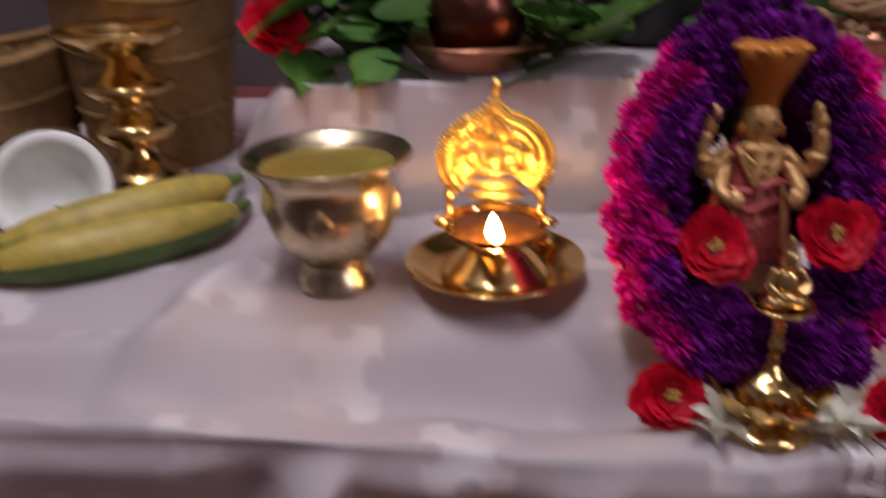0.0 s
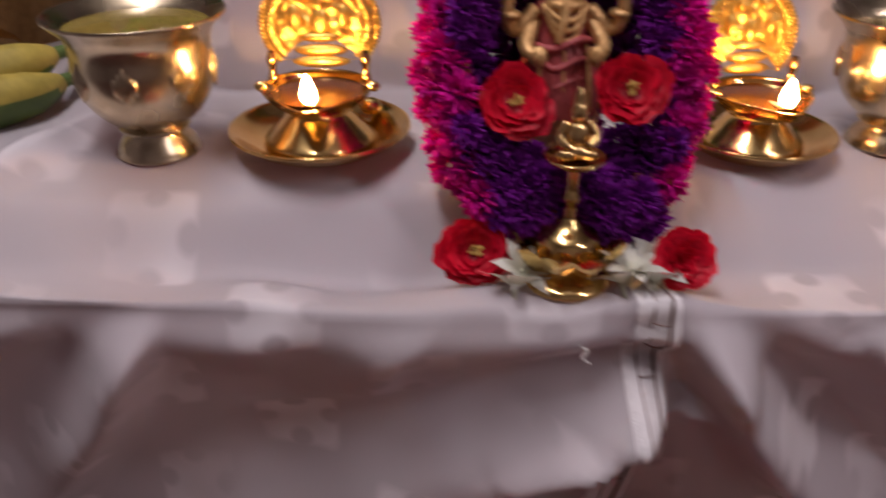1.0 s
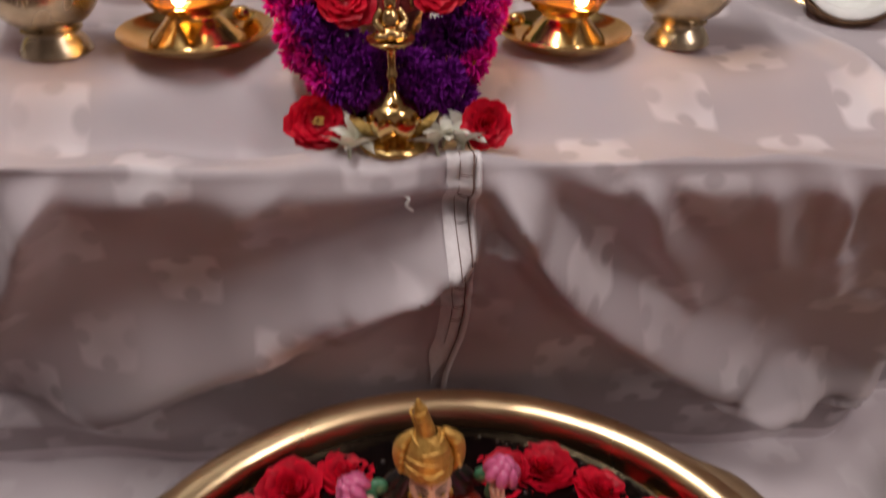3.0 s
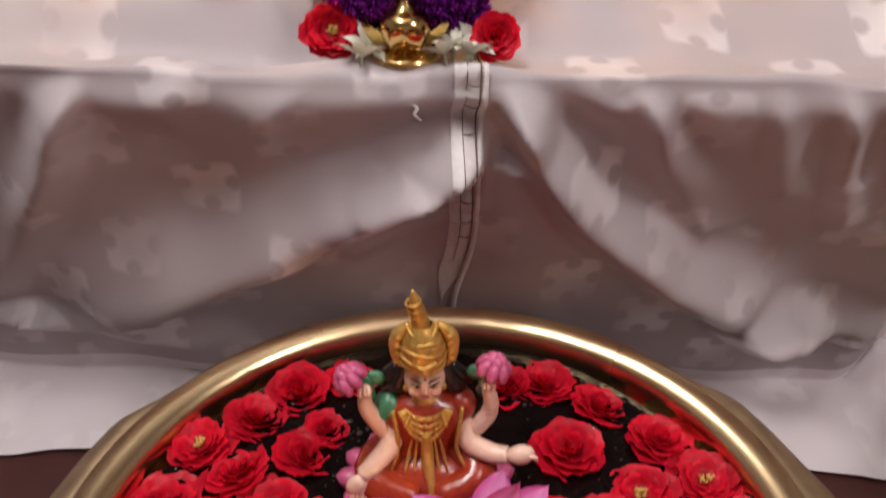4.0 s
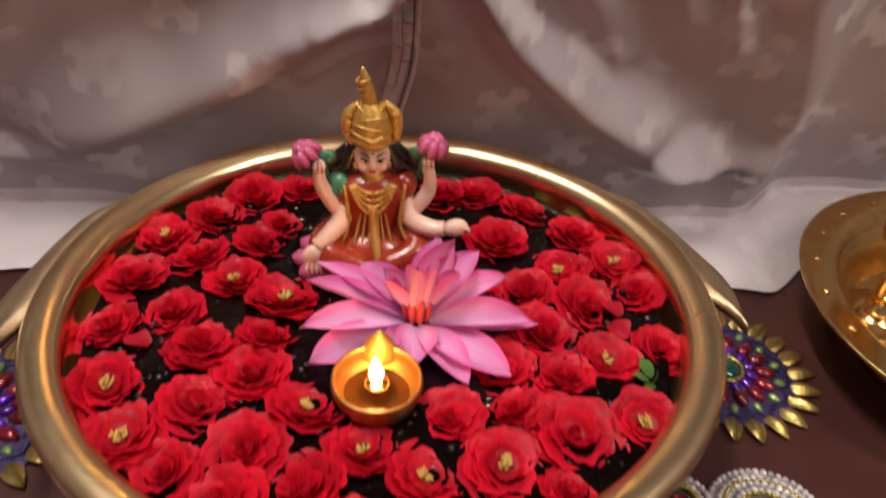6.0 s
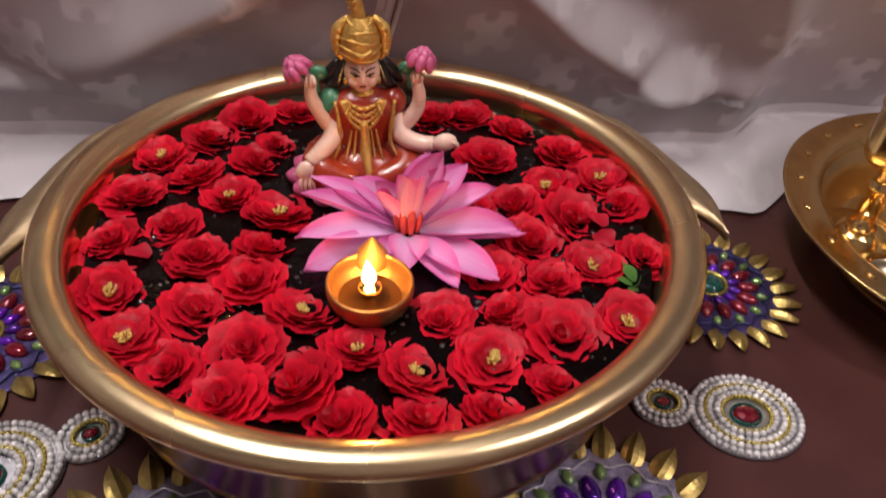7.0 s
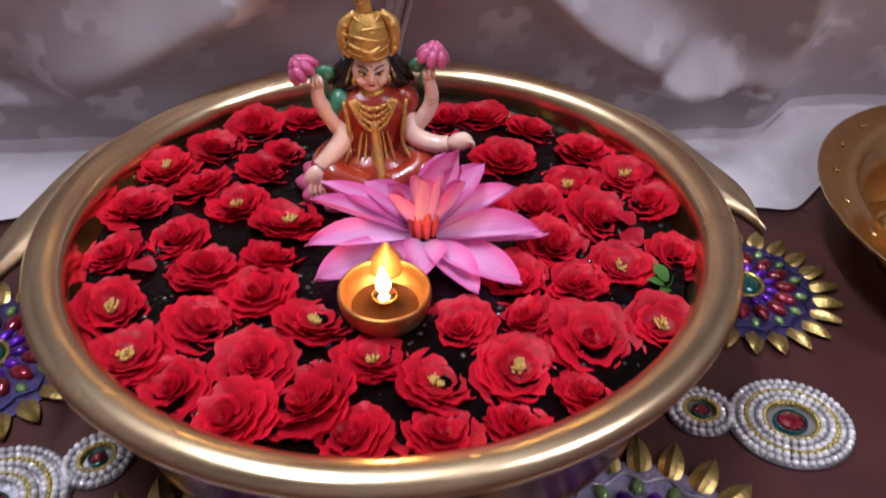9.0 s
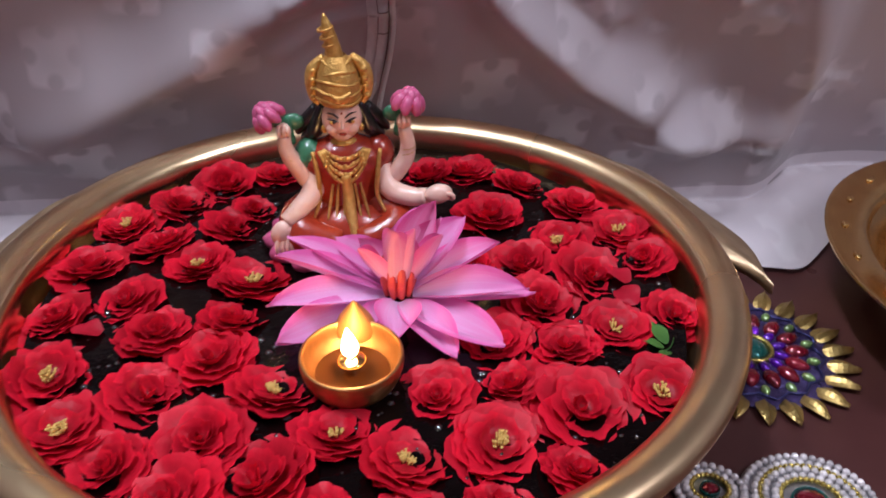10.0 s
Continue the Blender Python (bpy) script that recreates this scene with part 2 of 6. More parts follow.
def lathe(profile, seg=48, bm=None, m=None, idx=0, close=False):
    """Turns a list of (radius, height) round the z axis."""
    bm = bm or bmesh.new()
    m = m or Matrix()
    rings = []
    for r, z in profile:
        if r < 1e-5:
            rings.append([bm.verts.new(m @ Vector((0, 0, z)))])
        else:
            rings.append([bm.verts.new(m @ Vector((r * math.cos(a), r * math.sin(a), z))) for a in (2 * math.pi * i / seg for i in range(seg))])
    if close:
        rings.append(rings[0])
    for a, b in zip(rings, rings[1:]):
        for i in range(seg):
            j = (i + 1) % seg
            q = [a[i % len(a)], a[j % len(a)], b[j % len(b)], b[i % len(b)]]
            q = [v for i2, v in enumerate(q) if v not in q[:i2]]
            if len(q) > 2:
                f = bm.faces.new(q)
                f.material_index = idx
    return bm


def round_path(pts, steps=5):
    """A smooth line through the corners of a profile or a limb (Catmull-Rom)."""
    p = [Vector(q) for q in pts]
    out = []
    for i in range(len(p) - 1):
        a, b, c, d = p[max(i - 1, 0)], p[i], p[i + 1], p[min(i + 2, len(p) - 1)]
        for s in range(steps):
            t = s / steps
            out.append(0.5 * ((2 * b) + (c - a) * t + (2 * a - 5 * b + 4 * c - d) * t * t + (3 * b - a - 3 * c + d) * t ** 3))
    return out + [p[-1]]


def turned(profile, seg=48, steps=4, bm=None, m=None, idx=0):
    return lathe([(max(0, q[0]), q[1]) for q in round_path([(r, z, 0) for r, z in profile], steps)], seg, bm, m, idx)


def tube(pts, radii, seg=10, bm=None, idx=0, steps=4, flat=1.0):
    """A limb or cord: circles of the given radii along a smooth line, with closed ends."""
    bm = bm or bmesh.new()
    line = round_path(pts, steps)
    rad = []
    for i in range(len(radii) - 1):
        rad += [radii[i] + (radii[i + 1] - radii[i]) * s / steps for s in range(steps)]
    rad.append(radii[-1])
    rings = []
    side = None
    for i, p in enumerate(line):
        d = (line[min(i + 1, len(line) - 1)] - line[max(i - 1, 0)]).normalized()
        side = (side - d * side.dot(d)).normalized() if side else d.orthogonal().normalized()
        up = d.cross(side)
        rings.append([bm.verts.new(p + (side * math.cos(a) + up * math.sin(a) * flat) * rad[i]) for a in (2 * math.pi * j / seg for j in range(seg))])
    for a, b in zip(rings, rings[1:]):
        for i in range(seg):
            bm.faces.new((a[i], a[(i + 1) % seg], b[(i + 1) % seg], b[i])).material_index = idx
    bm.faces.new(rings[0][::-1]).material_index = idx
    bm.faces.new(rings[-1]).material_index = idx
    return bm


def ball(bm, at, size, idx=0, u=16, v=10, rot=(0, 0, 0)):
    sx, sy, sz = (size, size, size) if isinstance(size, (int, float)) else size
    m = pose(*at, *rot)
    ends = [bm.verts.new(m @ Vector((0, 0, sz))), bm.verts.new(m @ Vector((0, 0, -sz)))]
    rings = []
    for i in range(1, v):
        b = math.pi * i / v
        rings.append([bm.verts.new(m @ Vector((sx * math.sin(b) * math.cos(a), sy * math.sin(b) * math.sin(a), sz * math.cos(b)))) for a in (2 * math.pi * j / u for j in range(u))])
    for j in range(u):
        k = (j + 1) % u
        bm.faces.new((ends[0], rings[0][j], rings[0][k])).material_index = idx
        bm.faces.new((ends[1], rings[-1][k], rings[-1][j])).material_index = idx
        for a, b in zip(rings, rings[1:]):
            bm.faces.new((a[j], b[j], b[k], a[k])).material_index = idx
    return bm


def petal(length, width, cup=0.3, curl=0.4, blunt=0.5, ruffle=0.0, seed=0, nu=6, nv=7, tip=0.0):
    """One petal from the origin along +y, hollow towards +z; curl bends its end down, tip draws it to a point."""
    rnd = random.Random(seed)
    ph = [rnd.uniform(0, 6.28) for _ in range(4)]
    bm = bmesh.new()
    uvl = bm.loops.layers.uv.new("UVMap")
    grid, coords = [], {}
    for i in range(nv + 1):
        t = i / nv
        if tip:
            w = width * 0.5 * min(1, 0.22 + 1.06 * t ** 0.6) * (1 - t ** 3.4) ** 0.7 * 1.12
        else:
            w = width * 0.5 * math.sin(math.pi * (0.10 + 0.62 * t)) ** 0.8
        w = max(w, width * 0.04)
        row = []
        for j in range(nu + 1):
            s = 2 * j / nu - 1
            edge = 1 - (0.10 if tip else 0.34) * s * s * t + (tip * 0.07 * (1 - abs(s)) * t ** 4)
            y = length * t * edge
            z = cup * width * (s * s) * 0.5 * (0.4 + t) - curl * length * t ** 2.6 * (0.6 + 0.4 * s * s) + cup * length * 0.35 * math.sin(math.pi * t) * 0.5
            z += ruffle * width * t ** 2 * (math.sin(5 * s + ph[0]) + 0.6 * math.sin(9 * s + ph[1])) * 0.5
            y += ruffle * length * t * 0.6 * math.sin(4 * s + ph[2])
            v = bm.verts.new((s * w, y, z))
            coords[v] = (0.5 + 0.5 * s, t)
            row.append(v)
        grid.append(row)
    for a, b in zip(grid, grid[1:]):
        for j in range(nu):
            f = bm.faces.new((a[j], a[j + 1], b[j + 1], b[j]))
            for lo in f.loops:
                lo[uvl].uv = coords[lo.vert]
    return bm


def mesh_of(name, bm, material, smooth=True):
    """A mesh to be shared between alike pieces."""
    me = bpy.data.meshes.new(name)
    for f in bm.faces:
        f.smooth = smooth
    bm.to_mesh(me)
    bm.free()
    for m in material if isinstance(material, (list, tuple)) else [material]:
        me.materials.append(m)
    return me


def step(a, b, x):
    t = min(1, max(0, (x - a) / (b - a)))
    return t * t * (3 - 2 * t)


def slab(name, x0, x1, y0, y1, z0, z1, material, label="", kind="structure", bevel=0.0):
    bm = bmesh.new()
    bmesh.ops.create_cube(bm, size=1, matrix=Matrix.Translation(((x0 + x1) / 2, (y0 + y1) / 2, (z0 + z1) / 2)) @ Matrix.Diagonal((x1 - x0, y1 - y0, z1 - z0, 1)))
    if bevel:
        bmesh.ops.bevel(bm, geom=bm.edges[:], offset=bevel, segments=2, affect="EDGES")
    ob = part(name, bm, material, smooth=False)
    return tagged(ob, label, kind=kind)


# ---- the room ----
slab("floor", -1.8, 1.8, -1.6, 1.5, -0.05, 0.0, FLOOR, "polished dark maroon floor under the bowl")
slab("wall_north", -1.8, 1.8, 1.5, 1.6, -0.05, 2.5, WALL, "plain mauve wall behind the altar")
slab("wall_south", -1.8, 1.8, -1.7, -1.6, -0.05, 2.5, PALE_WALL, "plain pale painted wall")
slab("wall_west", -1.9, -1.8, -1.6, 1.5, -0.05, 2.5, PALE_WALL, "plain pale painted wall")
slab("wall_east", 1.8, 1.9, -1.6, 1.5, -0.05, 2.5, PALE_WALL, "plain pale painted wall")
slab("ceiling", -1.9, 1.9, -1.7, 1.6, 2.5, 2.6, CEILING, "plain pale ceiling")

# ---- altar and its cloth ----
TOP, SHELF, TIER, LEANY = 0.372, 0.412, 0.519, -0.075
URLI_C, URLI_R, URLI_H = Vector((-0.002, -0.006, 0)), 0.2346, 0.145


def front_y(x):
    """The cloth's hanging face, in plan."""
    return 0.19 + LEANY * x + 0.07 * step(0.40, 0.50, x)


bm = bmesh.new()
bmesh.ops.create_cube(bm, size=1, matrix=pose(0, 0.78, 0.183, 0, 0, -4.3) @ Matrix.Diagonal((1.5, 0.8, 0.34, 1)))
bmesh.ops.bevel(bm, geom=bm.edges[:], offset=0.008, segments=2, affect="EDGES")
tagged(part("altar_table", bm, WOOD, smooth=False), "low dark wooden altar table under a white cloth", "table")

RIDGES = (  # x, z along a fold from its top, then its half width and how far it stands out
    (((0.022, 0.300), (-0.05, 0.246), (-0.14, 0.186), (-0.28, 0.110)), 0.026, 0.050),
    (((-0.24, 0.372), (-0.28, 0.29), (-0.34, 0.20), (-0.40, 0.14)), 0.022, 0.036),
    (((-0.08, 0.372), (-0.115, 0.335), (-0.13, 0.30)), 0.015, 0.010),
    (((-0.17, 0.374), (-0.19, 0.34)), 0.020, 0.008),
    (((0.055, 0.362), (0.075, 0.310), (0.125, 0.240), (0.20, 0.172), (0.32, 0.098)), 0.020, 0.052),
    (((0.15, 0.355), (0.175, 0.29), (0.225, 0.225)), 0.012, 0.018),
    (((0.235, 0.372), (0.245, 0.33), (0.27, 0.27)), 0.010, 0.010),
    (((0.28, 0.372), (0.30, 0.31), (0.325, 0.24)), 0.010, 0.018),
    (((0.36, 0.372), (0.37, 0.29), (0.42, 0.15)), 0.018, 0.018),
    (((0.025, 0.285), (-0.01, 0.278), (-0.045, 0.255)), 0.0055, 0.008),
    (((0.030, 0.262), (-0.01, 0.254), (-0.055, 0.226)), 0.0055, 0.009),
    (((0.030, 0.238), (-0.015, 0.226), (-0.06, 0.196)), 0.006, 0.008),
    (((0.27, 0.105), (0.32, 0.112), (0.42, 0.085)), 0.014, 0.020),
    (((0.036, 0.372), (0.040, 0.30), (0.036, 0.25), (0.018, 0.19)), 0.006, 0.006),
    (((-0.45, 0.37), (-0.50, 0.25), (-0.58, 0.1)), 0.03, 0.025),
    (((0.55, 0.37), (0.58, 0.25), (0.63, 0.1)), 0.03, 0.02),
    (((-0.42, 0.09), (-0.30, 0.075), (-0.22, 0.07)), 0.012, 0.014),
)


def fold(x, z):
    """How far the folds of the hanging cloth stand out at x, z: long slopes above a fold, a short return under it."""
    total = 0.0
    for line, half, high in RIDGES:
        best, along, under = 1e9, 0.0, False
        n = len(line) - 1
        for i in range(n):
            (ax, az), (bx, bz) = line[i], line[i + 1]
            dx, dz = bx - ax, bz - az
            t = min(1, max(0, ((x - ax) * dx + (z - az) * dz) / (dx * dx + dz * dz)))
            ox, oz = x - ax - t * dx, z - az - t * dz
            d = math.hypot(ox, oz)
            if d < best:
                best, along, under = d, (i + t) / n, oz + 0.2 * abs(ox) < 0
        wide = half * (0.6 + 1.0 * along) * (0.55 if under else 1.1)
        total += high * (math.exp(-(best / wide) ** 1.8) - (0 if under else 0.42 * math.exp(-((best - 2.1 * wide) / wide) ** 2))) * (1 - 0.3 * along)
    return total * step(TOP, TOP - 0.045, z)


def shelf(x):
    """The height of the shelf that the board under the cloth makes, a little lower to one side."""
    return SHELF - 0.010 * step(0.0, 0.15, x)


def shelf_z(x, y):
    """The cloth on the table: low at the front edge, then up over the board to the shelf."""
    left = step(0.06, -0.06, x)
    return TOP - 0.0035 + (shelf(x) - TOP) * step(0.215 + 0.030 * left, 0.300 - 0.014 * left, y)


def cloth_point(x, v):
    """v: metres along the cloth from its hem on the floor, up the front, over the table and up the second step."""
    y0 = front_y(x)
    lump = noise.noise(Vector((x * 5, v * 5, 1.3))) * 0.006 + noise.noise(Vector((x * 14, v * 12, 4.1))) * 0.0022
    hem, foot = 0.085, 0.012
    lean = 0.26
    if v < hem:  # loose hem lying forward on the floor, rumpled
        t = v / hem
        back = y0 + lean * (TOP - foot)
        w = 0.118 + 0.030 * noise.noise(Vector((x * 5, 0.2, 8))) + 0.006 * noise.noise(Vector((x * 21, 0.2, 3)))
        rumple = 0.5 + 0.5 * noise.noise(Vector((x * 9, t * 1.6, 5)))
        return Vector((x, back - w * (1 - t), 0.003 + foot * t + 0.022 * rumple * math.sin(math.pi * min(1, 0.06 + t)) ** 0.8))
    v2 = v - hem
    rise = TOP - foot
    if v2 < rise:
        z = foot + v2
        y = y0 - fold(x, z) + lump + lean * (TOP - z) * step(TOP, TOP - 0.06, z) + 0.004 * math.sin(x * 37 + z * 9) * step(0.37, 0.2, z)
        back = step(TOP - 0.03, TOP, z) * 0.010
        ring = URLI_R ** 2 - (x - URLI_C.x) ** 2
        if ring > 0:
            need = URLI_C.y + math.sqrt(ring) + 0.006 - y
            if need > 0:
                y += need * step(0.26, 0.165, z)
        return Vector((x, y + back, z - back * 0.35))
    v3 = v2 - rise
    # table top, then the riser of the second step, then its top
    y = y0 + 0.010 + v3
    tier = TIER - SHELF
    side = step(0.40, 0.305, abs(x))
    riser_at = 0.425 - y0
    if v3 < riser_at:
        z = shelf_z(x, y)
        z += lump * 1.8 + 0.008 * side * step(riser_at - 0.05, riser_at, v3) ** 2
        z += 0.014 * math.exp(-((x + 0.335 - (v3 - 0.1) * 0.5) / 0.016) ** 2) * step(0.0, 0.05, v3)
        z += 0.012 * math.exp(-((x - 0.36 + (v3 - 0.1) * 0.35) / 0.014) ** 2) * step(0.0, 0.05, v3)
        z -= 0.013 * math.exp(-(v3 - 0.060) ** 2 / 0.0007) * step(0.05, -0.10, x)
        front = step(0.285, 0.235, y)
        z += front * (0.010 * noise.noise(Vector((x * 8, y * 22, 7.7))) + 0.005 * noise.noise(Vector((x * 19 + y * 9, y * 34, 2.2))))
        return Vector((x, y, z))
    v4 = v3 - riser_at
    yb = 0.425 + 0.010
    if v4 < tier:
        t = v4 / tier
        z = shelf(x) - 0.0035 + 0.008 * side + (TIER - shelf(x) - 0.008) * t * side
        y = yb + 0.025 * t * side + (1 - side) * v4 + 0.004 * math.sin(x * 45 + 2) * (1 - t) * side
        return Vector((x, y + lump * 0.6, z + lump * 0.4))
    v5 = v4 - tier
    edge = 0.006 * math.exp(-v5 / 0.015)
    return Vector((x, yb + 0.025 * side + (1 - side) * tier + v5, shelf(x) - 0.0035 + (TIER - shelf(x)) * side - edge * side + lump * 0.5))


def build_cloth():
    bm = bmesh.new()
    uvl = bm.loops.layers.uv.new("UVMap")
    xs = [-0.74 + 1.48 * i / 330 for i in range(331)]
    total = 0.085 + (TOP - 0.012) + 0.24 + (TIER - SHELF) + 0.30
    nv = 230
    vs = [total * i / nv for i in range(nv + 1)]
    grid = [[bm.verts.new(cloth_point(x, v)) for x in xs] for v in vs]
    for i in range(nv):
        for j in range(len(xs) - 1):
            f = bm.faces.new((grid[i][j], grid[i][j + 1], grid[i + 1][j + 1], grid[i + 1][j]))
            f.material_index = 1 if vs[i] > 0.10 else 0
            for lo, (a, b) in zip(f.loops, ((j, i), (j + 1, i), (j + 1, i + 1), (j, i + 1))):
                lo[uvl].uv = (xs[a], vs[b])
    return part("altar_cloth", bm, [CLOTH, CLOTH_SHEER])


tagged(build_cloth(), "white floral jacquard cloth draped in folds over the altar steps", "cloth")

# ---- the wide brass bowl ----
urli = thing("brass_urli", "wide round brass urli bowl filled with water and roses", "bowl", Matrix.Translation(URLI_C + Vector((0.001, 0.005, 0))) @ Matrix.Diagonal((1.06, 0.99, 1, 1)))
R, HT = URLI_R, URLI_H
outer = [(0, 0.004), (0.125, 0.004), (0.160, 0.010), (0.196, 0.024), (0.2015, 0.032), (0.2005, 0.040), (0.203, 0.080), (0.209, 0.108), (0.221, 0.121),
         (R - 0.003, HT - 0.016), (R, HT - 0.008), (R - 0.005, HT - 0.001), (R - 0.015, HT), (R - 0.024, HT - 0.005),
         (R - 0.0275, HT - 0.014), (R - 0.029, HT - 0.03), (0.192, 0.08), (0.16, 0.03), (0.1, 0.014), (0, 0.012)]
# brown patina, with the dark floor's reflection put into the colour too
PATINA_REFLECTION = mat("patina_and_floor_reflection", (0.42, 0.24, 0.14), 0.24, 1.0, scale=18, second=(0.26, 0.14, 0.085), bump=0.2, bump_scale=60, rough_vary=0.14)
part("body", turned(outer[:9], 128, 4), PATINA_REFLECTION, urli, "browned outer wall, dark floor reflection in its colour")
part("rim", turned([outer[8]] + [(R - 0.003, HT - 0.016)] + outer[10:], 128, 4), URLI, urli, "wide polished lip and inner wall")
bm = lathe([(0, 0.1235), (0.1, 0.1235), (0.2095, 0.1235)], 96)
tagged(part("water", bm, WATER, at=Matrix.Translation(URLI_C)), "dark still water filling the brass bowl", "water")


def urli_handle(side, far, end):
    """A cast leaf that springs from under the rim and runs along it to a free, pointed tip."""
    bm = bmesh.new()
    rows, n, m = [], 22, 7
    for i in range(n + 1):
        t = i / n
        a = math.radians(44 - (44 - end) * t)
        root = URLI_R - 0.014 + (0.016 + far * 0.85) * step(0.70, 1.02, t)
        wide = 0.012 + far * math.sin(min(1.0, t * 1.35) * math.pi / 2) * (1 - 0.10 * math.sin(t * 14)) + 0.004 * math.exp(-((t - 0.28) / 0.07) ** 2)
        out = max(root + 0.0006, URLI_R - 0.010 + wide)
        hi, lo = [], []
        for j in range(m + 1):
            q = j / m
            r = root + (out - root) * q
            z = URLI_H - 0.006 - 0.008 * t - 0.006 * q + 0.004 * math.sin(q * math.pi) + 0.0012 * math.sin(9 * q + 5 * t)
            hi.append(bm.verts.new((r * math.cos(a) * side, r * math.sin(a), z)))
            lo.append(bm.verts.new((r * math.cos(a) * side, r * math.sin(a), z - 0.0050 * (1 - 0.6 * q))))
        rows.append((hi, lo))
    for (h0, l0), (h1, l1) in zip(rows, rows[1:]):
        for j in range(m):
            bm.faces.new((h0[j], h0[j + 1], h1[j + 1], h1[j]))
            bm.faces.new((l0[j + 1], l0[j], l1[j], l1[j + 1]))
        bm.faces.new((h0[m], l0[m], l1[m], h1[m]))
        bm.faces.new((l0[0], h0[0], h1[0], l1[0]))
    for h, lo in (rows[0], rows[-1]):
        for j in range(m):
            bm.faces.new((h[j], lo[j], lo[j + 1], h[j + 1]))
    bmesh.ops.recalc_face_normals(bm, faces=bm.faces[:])
    return bm


HANDLE_BRASS = mat("cast_brass", (0.58, 0.43, 0.26), 0.45, 0.9, scale=30, second=(0.40, 0.28, 0.17), bump=0.4, bump_scale=90)
part("handle", urli_handle(1, 0.023, -9), HANDLE_BRASS, urli)
part("handle", urli_handle(-1, 0.022, -10), HANDLE_BRASS, urli)

# ---- roses on the water ----


def rose_petal(rim, high, span, roll, seed):
    """One broad rose petal as a slice of a cup round the z axis: out and up from the heart, its uneven lip rolled back."""
    rnd = random.Random(seed)
    ph = [rnd.uniform(0, 6.28) for _ in range(5)]
    bm = bmesh.new()
    uvl = bm.loops.layers.uv.new("UVMap")
    nu, nv = 14, 8
    grid, coords = [], {}
    for i in range(nv + 1):
        t = i / nv
        row = []
        for j in range(nu + 1):
            q = 2 * j / nu - 1
            reach = 1 - 0.30 * abs(q) ** 3.2 + 0.05 * math.sin(4 * q + ph[0]) + 0.035 * math.sin(11 * q + ph[1]) - 0.05 * math.exp(-(q / 0.16) ** 2) * math.sin(ph[4])
            u = t * reach
            lip = max(0.0, (u - 0.70) / 0.30)
            out = rim * math.sin(min(1.0, u) * math.pi / 2) ** 0.85 * (1 + 0.07 * q) + roll * rim * lip ** 2
            z = high * (0.12 * u + 0.88 * u ** 2.2) - roll * rim * 0.55 * lip ** 2.2
            z += rim * 0.060 * u ** 2.5 * (math.sin(5 * q + ph[2]) + 0.6 * math.sin(11 * q + ph[3]) + 0.35 * math.sin(19 * q + ph[0]))
            out += rim * 0.045 * u * math.sin(6 * q + ph[3]) + rim * 0.025 * u * u * math.sin(15 * q + ph[1])
            a = math.pi / 2 + q * span * (0.55 + 0.45 * min(1, u * 1.5))
            v = bm.verts.new((out * math.cos(a), out * math.sin(a), z))
            coords[v] = (0.5 + 0.5 * q, t)
            row.append(v)
        grid.append(row)
    for a, b in zip(grid, grid[1:]):
        for j in range(nu):
            f = bm.faces.new((a[j], a[j + 1], b[j + 1], b[j]))
            for lo in f.loops:
                lo[uvl].uv = coords[lo.vert]
    return bm


def rose(seed, open_heart, material, size=0.024):
    """A full-blown rose about 5 cm across: cups of broad petals, the outer ones flat, round a folded heart or bare stamens."""
    rnd = random.Random(seed)
    ob = thing("rose", "", "rose", Matrix())
    rings = [(5, 1.00, 0.26, 0.92, 0.08), (5, 0.88, 0.37, 0.92, 0.12), (4, 0.70, 0.48, 1.00, 0.16), (4, 0.52, 0.46, 1.00, 0.18)]
    rings += [(3, 0.40, 0.36, 1.2, 0.10)] if open_heart else [(3, 0.36, 0.44, 1.25, 0.16), (3, 0.22, 0.42, 1.3, 0.10), (2, 0.11, 0.38, 1.7, 0.0)]
    for k, (count, rim, high, span, roll) in enumerate(rings):
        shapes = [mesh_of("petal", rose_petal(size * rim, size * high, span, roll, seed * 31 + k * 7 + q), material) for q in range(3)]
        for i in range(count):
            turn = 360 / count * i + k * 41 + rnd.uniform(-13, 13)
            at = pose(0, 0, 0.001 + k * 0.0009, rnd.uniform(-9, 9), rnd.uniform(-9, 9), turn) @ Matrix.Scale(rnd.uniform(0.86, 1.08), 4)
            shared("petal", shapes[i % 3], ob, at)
    if open_heart:
        bm = bmesh.new()
        for i in range(30):
            a, r = rnd.uniform(0, 6.28), 0.0042 * math.sqrt(rnd.random())
            top = Vector((r * 1.25 * math.cos(a) + 0.001, r * 0.9 * math.sin(a), rnd.uniform(0.0085, 0.0118)))
            tube([(r * 0.5 * math.cos(a), r * 0.5 * math.sin(a), 0.003), top], (0.0004, 0.0004), 5, bm, steps=1)
            ball(bm, top, rnd.uniform(0.0005, 0.0009), 0, 6, 4)
        tagged(part("stamen_tuft", bm, STAMEN, ob, "yellow stamens"), kind="stuff")
    return ob


